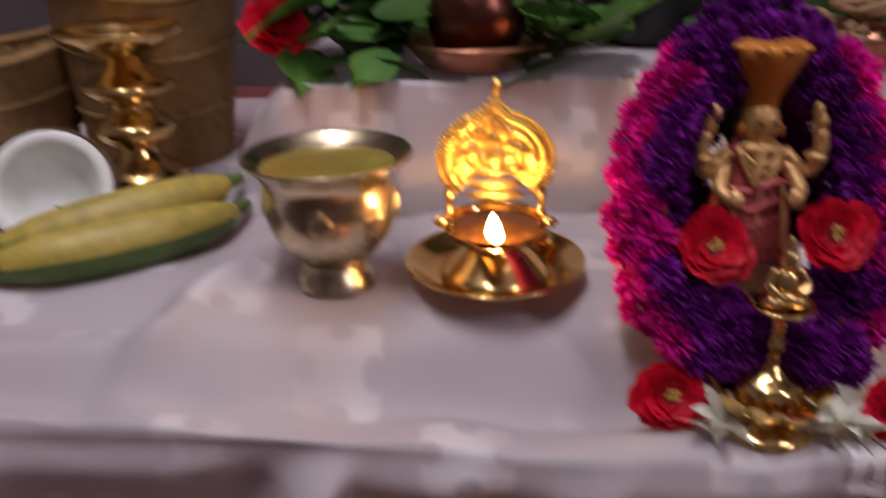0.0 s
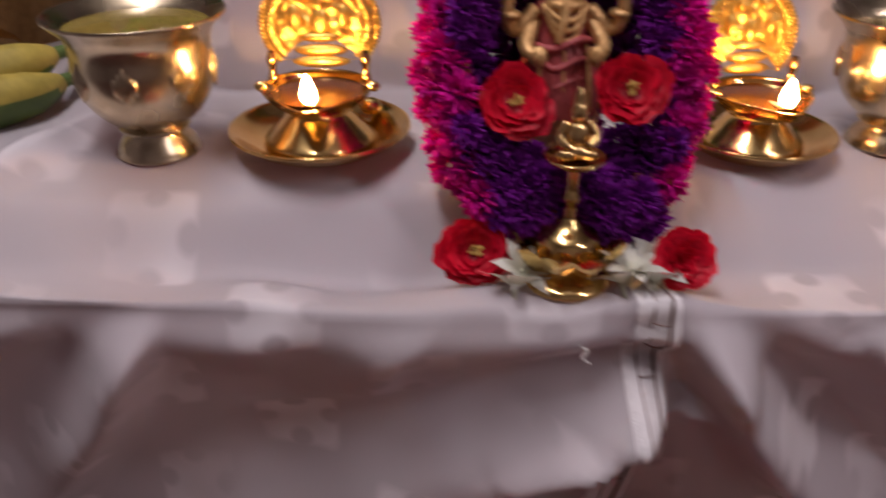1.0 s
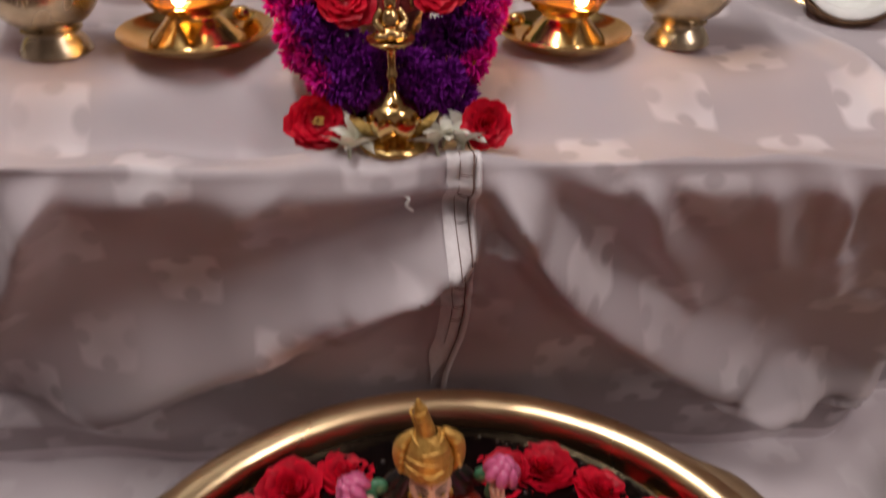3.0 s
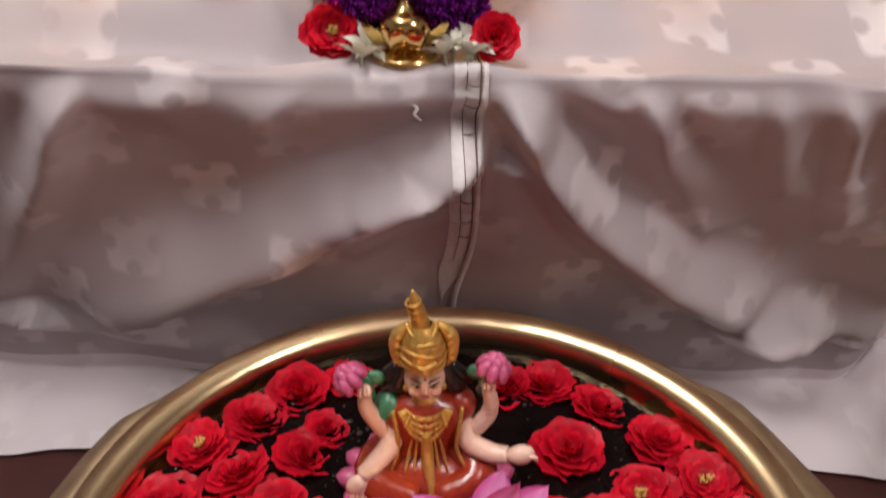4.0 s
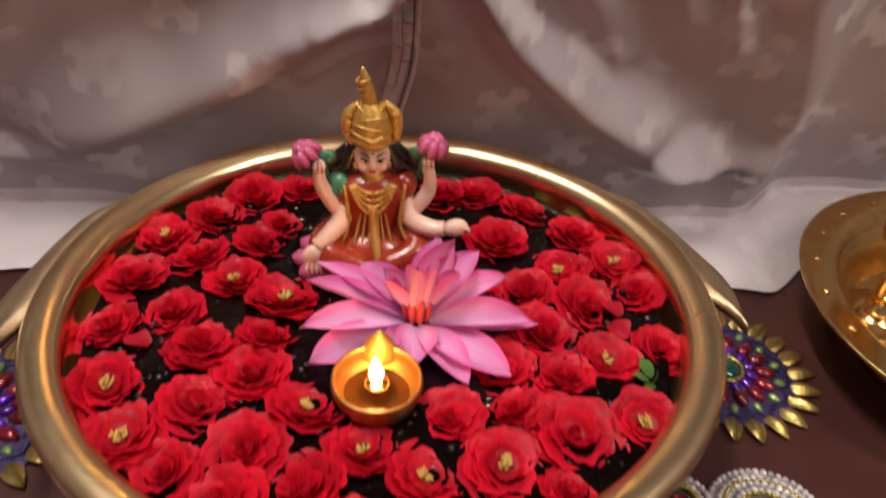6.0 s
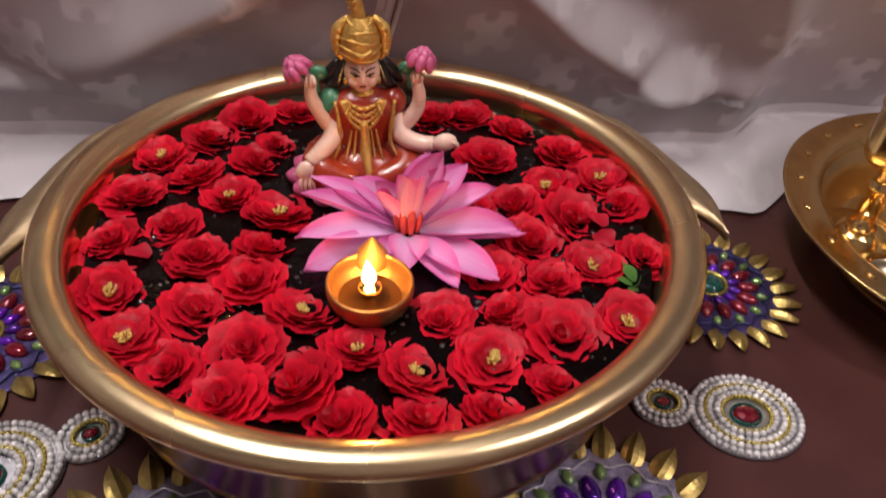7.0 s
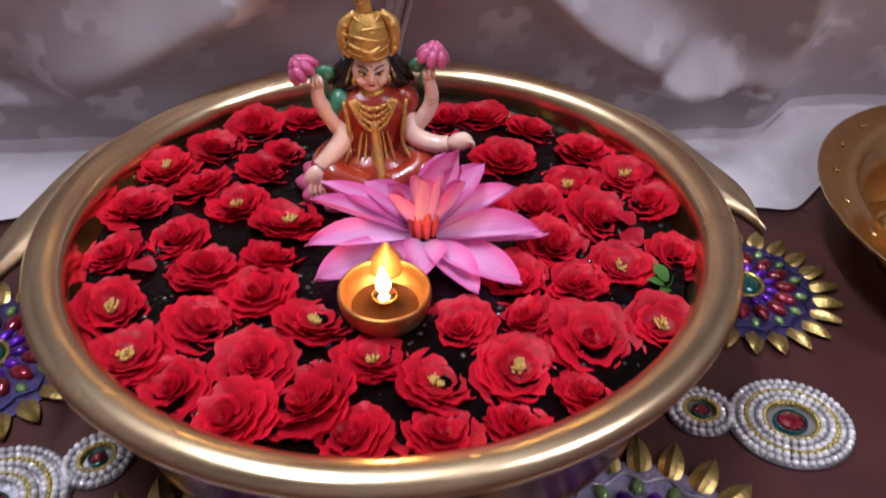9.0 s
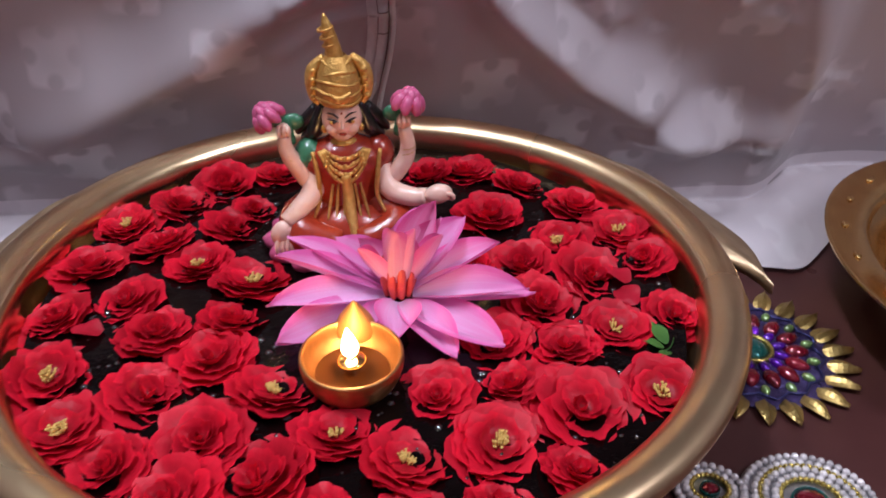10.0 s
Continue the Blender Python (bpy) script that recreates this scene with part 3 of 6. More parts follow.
ROSES_BACK = ((-0.106, 0.148, 0.022), (-0.137, 0.121, 0.022), (-0.064, 0.163, 0.020), (0.058, 0.147, 0.020), (0.090, 0.150, 0.025), (0.131, 0.122, 0.025), (0.168, 0.085, 0.026),
              (-0.174, 0.096, 0.023), (-0.144, 0.070, 0.023), (-0.096, 0.083, 0.021), (-0.080, 0.108, 0.019), (0.098, 0.079, 0.027))
ROSES_LEFT = ((-0.189, 0.045, 0.028), (-0.114, 0.039, 0.021), (-0.076, 0.014, 0.028), (-0.155, 0.005, 0.025), (-0.197, -0.009, 0.024), (-0.130, -0.031, 0.027), (-0.086, -0.025, 0.020),
              (-0.187, -0.066, 0.024), (-0.128, -0.086, 0.026), (-0.094, -0.061, 0.022), (-0.057, -0.092, 0.025))
ROSES_RIGHT = ((0.142, 0.038, 0.021), (0.191, 0.048, 0.024), (0.197, 0.010, 0.022), (0.109, 0.012, 0.022), (0.153, -0.006, 0.025), (0.113, -0.032, 0.024), (0.154, -0.060, 0.023),
               (0.196, -0.052, 0.020), (0.118, -0.074, 0.025), (0.075, -0.064, 0.021), (0.077, 0.018, 0.016), (0.079, -0.103, 0.022), (0.164, -0.119, 0.023))
ROSES_FRONT = ((-0.169, -0.108, 0.026), (-0.093, -0.123, 0.025), (-0.022, -0.128, 0.024), (0.014, -0.151, 0.025), (0.064, -0.145, 0.027), (0.102, -0.168, 0.023), (-0.139, -0.136, 0.022),
               (-0.105, -0.163, 0.024), (-0.061, -0.157, 0.025), (-0.035, -0.185, 0.020), (0.012, -0.187, 0.026), (0.056, -0.187, 0.025), (0.036, -0.106, 0.023), (0.115, -0.126, 0.026))
OPEN_AT = ((-0.174, 0.096), (-0.114, 0.039), (-0.076, 0.014), (-0.169, -0.108), (-0.022, -0.128), (0.014, -0.151), (0.064, -0.145), (0.164, -0.119), (0.154, -0.060),
           (-0.057, -0.092), (0.142, 0.038), (0.191, 0.048), (-0.187, -0.066))
rnd = random.Random(5)
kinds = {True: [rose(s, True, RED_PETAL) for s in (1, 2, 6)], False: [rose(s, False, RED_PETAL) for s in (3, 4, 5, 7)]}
used = set()
for x, y, r in ROSES_BACK + ROSES_LEFT + ROSES_RIGHT + ROSES_FRONT:
    is_open = (x, y) in OPEN_AT
    pick = rnd.choice(kinds[is_open])
    at = pose(x, y, 0.1215, rnd.uniform(-8, 17), rnd.uniform(-13, 13), rnd.uniform(0, 360)) @ Matrix.Diagonal((rnd.uniform(0.94, 1.06), 1, rnd.uniform(0.66, 0.86), 1)) @ Matrix.Scale(r / 0.0225, 4)
    if pick.name in used:
        ob = copy_thing(pick, at)
    else:
        used.add(pick.name)
        ob, pick.matrix_basis = pick, at
    tagged(ob, "open red rose with yellow stamens floating on the water" if is_open else "full red rose floating on the dark water", "rose", "roses floating in the bowl")
for group in kinds.values():
    for ob in group:
        if ob.name not in used:
            raise ValueError("a rose was never placed")

# ---- lotus, floating lamp and seated figure in the bowl ----


LOTUS_HEART = mat("orange_red_heart", (0.62, 0.08, 0.05), 0.45, scale=90, second=(0.42, 0.02, 0.04))


def lotus_petal(length, width, cup, rise, seed):
    """One lotus petal along +y: lens-shaped, hollow along its middle, its end lifted, drawn to a small point."""
    rnd = random.Random(seed)
    sway, ph = rnd.uniform(-0.06, 0.06), rnd.uniform(0, 6.28)
    bm = bmesh.new()
    uvl = bm.loops.layers.uv.new("UVMap")
    nu, nv = 8, 14
    grid, coords = [], {}
    for i in range(nv + 1):
        t = i / nv
        w = width * 0.5 * (0.30 * (1 - t) ** 3 + math.sin(math.pi * min(1, t) ** 1.15) ** 0.62) * (1 - 0.25 * t ** 6) + 0.0002
        row = []
        for j in range(nu + 1):
            q = 2 * j / nu - 1
            z = cup * w * q * q + rise * length * t * t + 0.05 * width * math.sin(3 * q + 4 * t + ph) * t - 0.10 * width * (1 - abs(q)) ** 6 * math.sin(math.pi * t)
            v = bm.verts.new((q * w * (1 - 0.12 * cup) + sway * length * t * t, length * t * (1 - 0.02 * q * q), z))
            coords[v] = (0.5 + 0.5 * q, t)
            row.append(v)
        grid.append(row)
    for a, b in zip(grid, grid[1:]):
        for j in range(nu):
            f = bm.faces.new((a[j], a[j + 1], b[j + 1], b[j]))
            for lo in f.loops:
                lo[uvl].uv = coords[lo.vert]
    return bm


LOTUS_RINGS = (  # degrees round from the back, lift above the water, length, width, hollow, upward bend
    (240, 2, 0.078, 0.036, 0.35, 0.02), (206, 3, 0.034, 0.030, 0.4, 0.02), (141, 5, 0.078, 0.036, 0.35, 0.02), (158, 9, 0.064, 0.028, 0.5, -0.10), (96, 2, 0.080, 0.026, 0.4, 0.02),
    (103, 12, 0.076, 0.029, 0.7, -0.04), (261, 11, 0.076, 0.028, 0.7, -0.05), (186, 14, 0.042, 0.030, 0.5, -0.15), (74, 20, 0.066, 0.026, 0.7, 0.0), (284, 17, 0.074, 0.020, 0.8, 0.03), (297, 19, 0.074, 0.020, 0.8, 0.0),
    (50, 32, 0.060, 0.028, 0.7, 0.0), (322, 16, 0.052, 0.026, 0.7, 0.0), (26, 36, 0.054, 0.029, 0.6, 0.05), (348, 12, 0.040, 0.026, 0.6, 0.0),
    (62, 54, 0.050, 0.024, 0.8, 0.05), (40, 60, 0.058, 0.029, 0.7, 0.06), (318, 50, 0.034, 0.022, 0.7, 0.06), (112, 58, 0.047, 0.020, 0.9, 0.08), (212, 74, 0.053, 0.029, 0.9, 0.14), (144, 71, 0.050, 0.021, 0.9, 0.14), (250, 58, 0.040, 0.020, 0.8, 0.05))


def lotus():
    ob = thing("lotus_flower", "pink and lilac lotus flower lying open on the water", "flower", pose(0.021, -0.020, 0.1245))
    for k, (turn, lift, far, wide, cup, rise) in enumerate(LOTUS_RINGS):
        inner = lift > 50
        me = mesh_of("petal", lotus_petal(far, wide, cup, rise, 70 + k), LOTUS_INNER if inner else LOTUS_PETAL)
        shared("petal", me, ob, pose(0, 0, 0.004 + 0.0006 * k, 0, 0, -turn) @ pose(0, 0.006 if inner else 0.009, 0, lift, (k * 37 % 17) - 8, 0))
    bm = turned([(0, 0.006), (0.0065, 0.010), (0.0082, 0.022), (0.0072, 0.032), (0.0042, 0.040), (0.0015, 0.045), (0, 0.046)], 20)
    part("bud", bm, mat("deep_red_bud", (0.50, 0.02, 0.05), 0.45, scale=70, second=(0.66, 0.10, 0.12)), ob, "closed deep red heart")
    me = mesh_of("inner_petal", tube([(0, -0.0075, 0.010), (0, -0.0094, 0.022), (0, -0.0086, 0.032), (0, -0.0052, 0.041), (0, -0.0012, 0.048)], (0.002, 0.0030, 0.0028, 0.0018, 0.0005), 8), LOTUS_HEART)
    for i in range(9):
        shared("inner_petal", me, ob, pose(0, 0, 0, 0, 0, 40 * i + 10))
    return ob


lotus()


def flame_mesh(h, w):
    return turned([(0, 0), (w * 0.62, h * 0.07), (w, h * 0.26), (w * 0.86, h * 0.48), (w * 0.46, h * 0.76), (0, h)], 14, 3)


def floating_lamp():
    ob = thing("floating_oil_lamp", "round brass oil lamp burning on the water among roses", "oil lamp", pose(-0.011, -0.086, 0.116))
    part("bowl", turned([(0, 0), (0.015, 0.001), (0.025, 0.009), (0.0295, 0.020), (0.0300, 0.027), (0.0288, 0.0285), (0.0275, 0.027), (0.025, 0.018), (0.015, 0.008), (0, 0.006)], 48), mat("oiled_brass", (0.50, 0.27, 0.10), 0.38, 0.9, scale=60, second=(0.34, 0.16, 0.055), bump=0.2), ob)
    part("oil", lathe([(0, 0.0140), (0.0218, 0.0140)], 40), OIL, ob, "golden lamp oil")
    part("wick_holder", turned([(0.004, 0.006), (0.004, 0.018), (0.0075, 0.021), (0.0078, 0.0235), (0.004, 0.0245), (0, 0.0245)], 20), BRASS_POLISHED, ob)
    part("wick", tube([(0, 0, 0.024), (0.0004, 0, 0.028), (0.0012, 0, 0.031)], (0.0011, 0.001, 0.0006), 7), mat("burnt_wick", (0.03, 0.02, 0.015), 0.9), ob, "charred wick")
    part("flame", flame_mesh(0.021, 0.0048), SMALL_FLAME, ob, "bright yellow flame", at=pose(0, 0, 0.026, 0, -5, 0))
    bm = turned([(0.012, 0), (0.0118, 0.004), (0.009, 0.011), (0.0042, 0.019), (0.0009, 0.0242), (0, 0.0247)], 24)
    part("finial", bm, mat("amber_brass", (0.58, 0.27, 0.07), 0.5, 0.3), ob, "pointed amber-coloured brass tip", at=pose(0.003, 0.030, 0.020, 8, 0, 0))
    return ob


floating_lamp()

SKIN = mat("pale_pink_paint", (0.86, 0.60, 0.48), 0.30, scale=90, second=(0.80, 0.46, 0.34), bump=0.15, coat=0.3)
HAIR = mat("black_paint", (0.012, 0.010, 0.010), 0.3, scale=90, coat=0.3)
RED_CLOTH = mat("red_paint", (0.40, 0.045, 0.014), 0.24, scale=110, second=(0.28, 0.022, 0.010), bump=0.3, coat=0.4)
GREEN_CLOTH = mat("green_paint", (0.05, 0.20, 0.10), 0.35, scale=90, coat=0.3)
BUD_PINK = mat("pink_paint", (0.62, 0.13, 0.27), 0.35, scale=150, second=(0.46, 0.06, 0.16), bump=0.4, coat=0.3)


def seated_statue():
    """One mesh: a seated four-armed figure on a lotus, with a tall coiled crown."""
    bm = bmesh.new()
    S, H, Rd, G, Gr, P = range(6)
    for i in range(14):  # lotus seat
        a = i * math.pi / 7
        ball(bm, (0.047 * math.cos(a), 0.032 * math.sin(a) - 0.004, 0.009), (0.017, 0.010, 0.008), P, 10, 6, (0, -18, math.degrees(a)))
    ball(bm, (0, -0.002, 0.008), (0.046, 0.032, 0.011), P)
    ball(bm, (0, -0.004, 0.026), (0.038, 0.030, 0.020), Rd)  # lap
    for s in (-1, 1):  # folded legs under the dress
        tube([(s * 0.012, 0.004, 0.036), (s * 0.032, -0.010, 0.033), (s * 0.030, -0.026, 0.029), (s * 0.006, -0.033, 0.025)], (0.017, 0.016, 0.0135, 0.009), 14, bm, Rd)
    for k in range(9):  # gilded flecks along the shin
        ball(bm, (-0.024 + 0.0035 * k, -0.0395 - 0.0006 * (k % 3), 0.0275 + 0.0012 * (k % 2)), (0.0015, 0.0009, 0.0008), G, 6, 4)
    ball(bm, (0.012, -0.039, 0.019), (0.0068, 0.005, 0.0058), S, 10, 6)
    body = [(0.024, 0.024), (0.0225, 0.040), (0.0215, 0.052), (0.0245, 0.066), (0.0255, 0.076), (0.018, 0.085), (0.009, 0.090), (0.008, 0.096)]
    turned(body, 24, 3, bm, Matrix.Diagonal((1.22, 0.72, 1, 1)), Rd)
    ball(bm, (-0.0235, 0.000, 0.077), (0.0105, 0.0115, 0.0125), Gr, 14, 10)
    tube([(-0.026, -0.006, 0.080), (-0.030, -0.002, 0.066), (-0.024, -0.006, 0.056)], (0.006, 0.0058, 0.005), 10, bm, Gr)
    ball(bm, (0.0235, 0.000, 0.077), (0.0110, 0.0115, 0.0125), Rd, 14, 10)
    ball(bm, (0, -0.002, 0.0875), (0.0105, 0.0085, 0.0045), G)
    ball(bm, (0, -0.0060, 0.070), (0.0125, 0.0116, 0.0150), G)
    for k in range(4):  # necklaces, one under the other
        w, low = 0.0135 + 0.0012 * k, 0.006 + 0.0055 * k
        pts = [(w * c, -0.0125 - 0.0040 * math.sqrt(max(0, 1 - c * c)) - 0.0008 * k, 0.0865 - low * (1 - c * c)) for c in (-1, -0.6, -0.2, 0.2, 0.6, 1)]
        tube(pts, (0.0011, 0.0014, 0.0017, 0.0017, 0.0014, 0.0011), 6, bm, G, 3)
        for c in (-0.75, -0.4, 0, 0.4, 0.75):
            ball(bm, (w * c, -0.0135 - 0.0040 * math.sqrt(1 - c * c) - 0.0008 * k, 0.0872 - low * (1 - c * c)), (0.0016, 0.0012, 0.0021), G, 6, 5)
    # gilded sash, dress borders and pleats
    tube([(0, -0.0175, 0.070), (0.001, -0.0185, 0.054), (0.002, -0.025, 0.040), (0.004, -0.036, 0.024)], (0.0035, 0.0042, 0.0040, 0.0025), 9, bm, G)
    tube([(-0.021, -0.012, 0.085), (-0.0185, -0.0165, 0.068), (-0.019, -0.0165, 0.050), (-0.024, -0.022, 0.038)], (0.0014, 0.0018, 0.0016, 0.001), 7, bm, G)
    tube([(0.024, -0.010, 0.084), (0.0215, -0.0155, 0.068), (0.0205, -0.0165, 0.052), (0.026, -0.022, 0.040)], (0.0014, 0.0018, 0.0016, 0.001), 7, bm, G)
    for q in range(6):
        x = -0.0115 + 0.0046 * q
        tube([(x * 0.8, -0.0168, 0.062), (x, -0.0178, 0.050), (x * 1.25, -0.024, 0.038)], (0.0008, 0.0012, 0.0007), 6, bm, G)
    # head and hair
    ball(bm, (0, -0.001, 0.1045), (0.0136, 0.0128, 0.0158), S, 22, 16)
    ball(bm, (0, -0.0045, 0.0955), (0.0078, 0.0082, 0.0062), S, 14, 10)
    ball(bm, (0, 0.0055, 0.107), (0.0162, 0.0125, 0.0160), H)
    for s in (-1, 1):
        tube([(s * 0.0115, 0.000, 0.114), (s * 0.0155, 0.001, 0.104), (s * 0.0190, 0.002, 0.094), (s * 0.0265, 0.006, 0.087)], (0.0030, 0.0046, 0.0058, 0.0030), 9, bm, H)
        tube([(s * 0.016, 0.004, 0.110), (s * 0.023, 0.006, 0.100), (s * 0.031, 0.008, 0.090)], (0.004, 0.0055, 0.002), 9, bm, H)
        ball(bm, (s * 0.0055, -0.01245, 0.1058), (0.0031, 0.0010, 0.0014), G, 10, 6, (0, -s * 8, -s * 18))
        ball(bm, (s * 0.0053, -0.01300, 0.1060), (0.0012, 0.0008, 0.0012), H, 8, 6)
        tube([(s * 0.0022, -0.01360, 0.1060), (s * 0.0052, -0.01330, 0.1074), (s * 0.0092, -0.0112, 0.1080)], (0.0003, 0.0007, 0.0004), 6, bm, H)
        tube([(s * 0.0020, -0.01350, 0.1090), (s * 0.0056, -0.01270, 0.1116), (s * 0.0098, -0.0100, 0.1116)], (0.0004, 0.0007, 0.0003), 6, bm, H)
        ball(bm, (s * 0.0122, -0.004, 0.0975), (0.0022, 0.0022, 0.0032), G, 8, 6)
        ball(bm, (s * 0.0062, -0.0102, 0.1000), (0.0046, 0.0028, 0.0040), S, 10, 8)
    tube([(0, -0.0126, 0.1075), (0, -0.0138, 0.1040), (0, -0.0142, 0.1018)], (0.0008, 0.0011, 0.0015), 7, bm, S)
    ball(bm, (0, -0.0128, 0.0972), (0.0030, 0.0012, 0.0010), Rd, 8, 4)
    ball(bm, (0, -0.0124, 0.1118), (0.0007, 0.0005, 0.0010), Rd, 6, 4)
    # crown: a wide band with two swept lobes, a coiled middle and a tall leaning point
    turned([(0.0122, 0.1150), (0.0140, 0.1170), (0.0148, 0.1215), (0.0145, 0.128), (0.0128, 0.136), (0.0098, 0.1425), (0.0060, 0.147)], 22, 3, bm, pose(-0.001, 0, 0), G)
    tube([(-0.0015, 0, 0.144), (-0.0030, 0, 0.154), (-0.0052, 0, 0.164), (-0.0068, 0, 0.1735)], (0.0060, 0.0049, 0.0040, 0.0006), 12, bm, G)
    for z, r in ((0.1185, 0.0143), (0.1245, 0.0146), (0.1310, 0.0136), (0.1370, 0.0116), (0.1425, 0.0088)):
        pts = [(r * math.cos(a) - 0.001, r * 0.97 * math.sin(a), z + 0.0016 * math.sin(a * 2 + r * 900)) for a in (i * 2 * math.pi / 12 for i in range(13))]
        tube(pts, (0.0014,) * 13, 6, bm, G, 2)
    for k in range(3):
        tube([(-0.008 + 0.0012 * k, -0.0110 + 0.003 * k, 0.126 + 0.0065 * k), (-0.001, -0.0150 + 0.0030 * k, 0.1225 + 0.0065 * k), (0.007 - 0.0012 * k, -0.0125 + 0.003 * k, 0.126 + 0.0065 * k)], (0.0012, 0.0024, 0.0012), 7, bm, G)
    for k in range(4):  # twisted ribs up the point
        pts = [(-0.0028 - 0.0012 * k + 0.0046 * math.cos(a), 0.0046 * math.sin(a), 0.149 + 0.005 * k + 0.0012 * math.cos(a)) for a in (i * math.pi / 4 for i in range(9))]
        tube(pts, (0.0009,) * 9, 5, bm, G, 2)
    for s in (-1, 1):
        tube([(s * 0.0135, 0.000, 0.1130), (s * 0.0170, 0.001, 0.119), (s * 0.0178, 0.002, 0.128), (s * 0.0160, 0.002, 0.137), (s * 0.0085, 0.002, 0.1450)], (0.0016, 0.0036, 0.0046, 0.0046, 0.0026), 11, bm, G)
        for k in range(4):
            ball(bm, (s * (0.0178 - 0.0006 * k), -0.0024, 0.119 + 0.006 * k), (0.0022, 0.0012, 0.0022), G, 7, 5)
    # raised arms with a lotus bloom in each hand
    tube([(-0.022, 0.000, 0.072), (-0.023, -0.006, 0.058), (-0.034, -0.008, 0.076), (-0.0385, -0.008, 0.087), (-0.0385, -0.008, 0.096)], (0.0068, 0.0068, 0.0060, 0.0052, 0.0042), 12, bm, S)
    tube([(0.023, 0.000, 0.072), (0.028, -0.006, 0.058), (0.040, -0.008, 0.072), (0.0430, -0.008, 0.085), (0.0405, -0.008, 0.098)], (0.0068, 0.0068, 0.0060, 0.0052, 0.0042), 12, bm, S)
    for s, hx, hz, bx, bz, lean in ((-1, -0.0385, 0.099, -0.0480, 0.1095, -38), (1, 0.0405, 0.102, 0.0440, 0.1150, 14)):
        ball(bm, (hx, -0.008, hz), (0.0050, 0.0042, 0.0062), S, 10, 8)
        for q in range(3):
            tube([(hx - 0.003 + 0.003 * q, -0.011, hz - 0.002), (hx - 0.003 + 0.003 * q, -0.0125, hz + 0.002), (hx - 0.0026 + 0.0026 * q, -0.0095, hz + 0.0052)], (0.0013, 0.0014, 0.001), 6, bm, S)
        tube([(hx - s * 0.004, -0.002, hz - 0.012), (hx, -0.003, hz + 0.003), (bx, -0.006, bz - 0.003)], (0.0030, 0.0044, 0.0040), 8, bm, Gr)
        ball(bm, (hx - s * 0.006, 0.002, hz + 0.002), (0.0075, 0.004, 0.006), Gr, 10, 6)
        m = pose(bx, -0.006, bz, 0, lean, 0)
        for ring, (count, r, up, sz) in enumerate(((7, 0.0078, 0.000, 0.0068), (5, 0.0044, 0.003, 0.0074))):
            for q in range(count):
                a = q * 2 * math.pi / count + ring
                c = m @ Vector((r * math.cos(a), r * math.sin(a), up))
                ball(bm, c, (0.0040, 0.0040, sz), P, 8, 6, (20 * math.sin(a), lean - 24 * math.cos(a), 0))
    # lower arms: one rests on the knee, the other is held out
    tube([(-0.022, 0.000, 0.074), (-0.023, -0.012, 0.056), (-0.033, -0.021, 0.047), (-0.042, -0.026, 0.040)], (0.0072, 0.0076, 0.0068, 0.0058), 14, bm, S)
    ball(bm, (-0.0455, -0.0285, 0.0335), (0.0078, 0.0056, 0.0098), S, 12, 8, (0, 30, 0))
    for q in range(4):
        tube([(-0.0485 + 0.0032 * q, -0.031, 0.031), (-0.0500 + 0.0034 * q, -0.0335, 0.025), (-0.0495 + 0.0034 * q, -0.034, 0.020)], (0.0018, 0.0017, 0.0012), 7, bm, S)
    tube([(0.023, 0.000, 0.074), (0.029, -0.012, 0.055), (0.043, -0.020, 0.051), (0.054, -0.024, 0.053)], (0.0072, 0.0076, 0.0068, 0.0058), 14, bm, S)
    ball(bm, (0.0615, -0.0265, 0.0555), (0.0100, 0.0064, 0.0070), S, 12, 8, (0, -10, 0))
    for q in range(3):
        tube([(0.066, -0.030 + 0.003 * q, 0.0575 - 0.003 * q), (0.0705, -0.030 + 0.003 * q, 0.056 - 0.003 * q), (0.0715, -0.0295 + 0.003 * q, 0.0525 - 0.002 * q)], (0.0020, 0.0019, 0.0014), 7, bm, S)
    for c, tilt, turn, r in (((-0.0375, -0.0235, 0.0435), 45, 30, 0.0066), ((-0.0345, -0.0215, 0.0462), 45, 30, 0.0068), ((0.0470, -0.0215, 0.0518), -75, -18, 0.0065), ((0.0495, -0.0222, 0.0522), -75, -18, 0.0062),
                             ((-0.0355, -0.008, 0.0800), 25, 0, 0.0060), ((-0.0370, -0.008, 0.0830), 20, 0, 0.0056), ((0.0425, -0.008, 0.0800), -15, 0, 0.0060), ((0.0430, -0.008, 0.0835), -8, 0, 0.0056)):
        ball(bm, c, (r, r, 0.0013), G, 12, 6, (0, tilt, turn))
    ob = part("seated_goddess_statue", bm, [SKIN, HAIR, RED_CLOTH, GOLD_PAINT, GREEN_CLOTH, BUD_PINK], at=pose(-0.008, 0.062, 0.117, 0, 0, 0))
    return tagged(ob, "small painted seated statue with tall gold crown, red dress", "statue")


seated_statue()
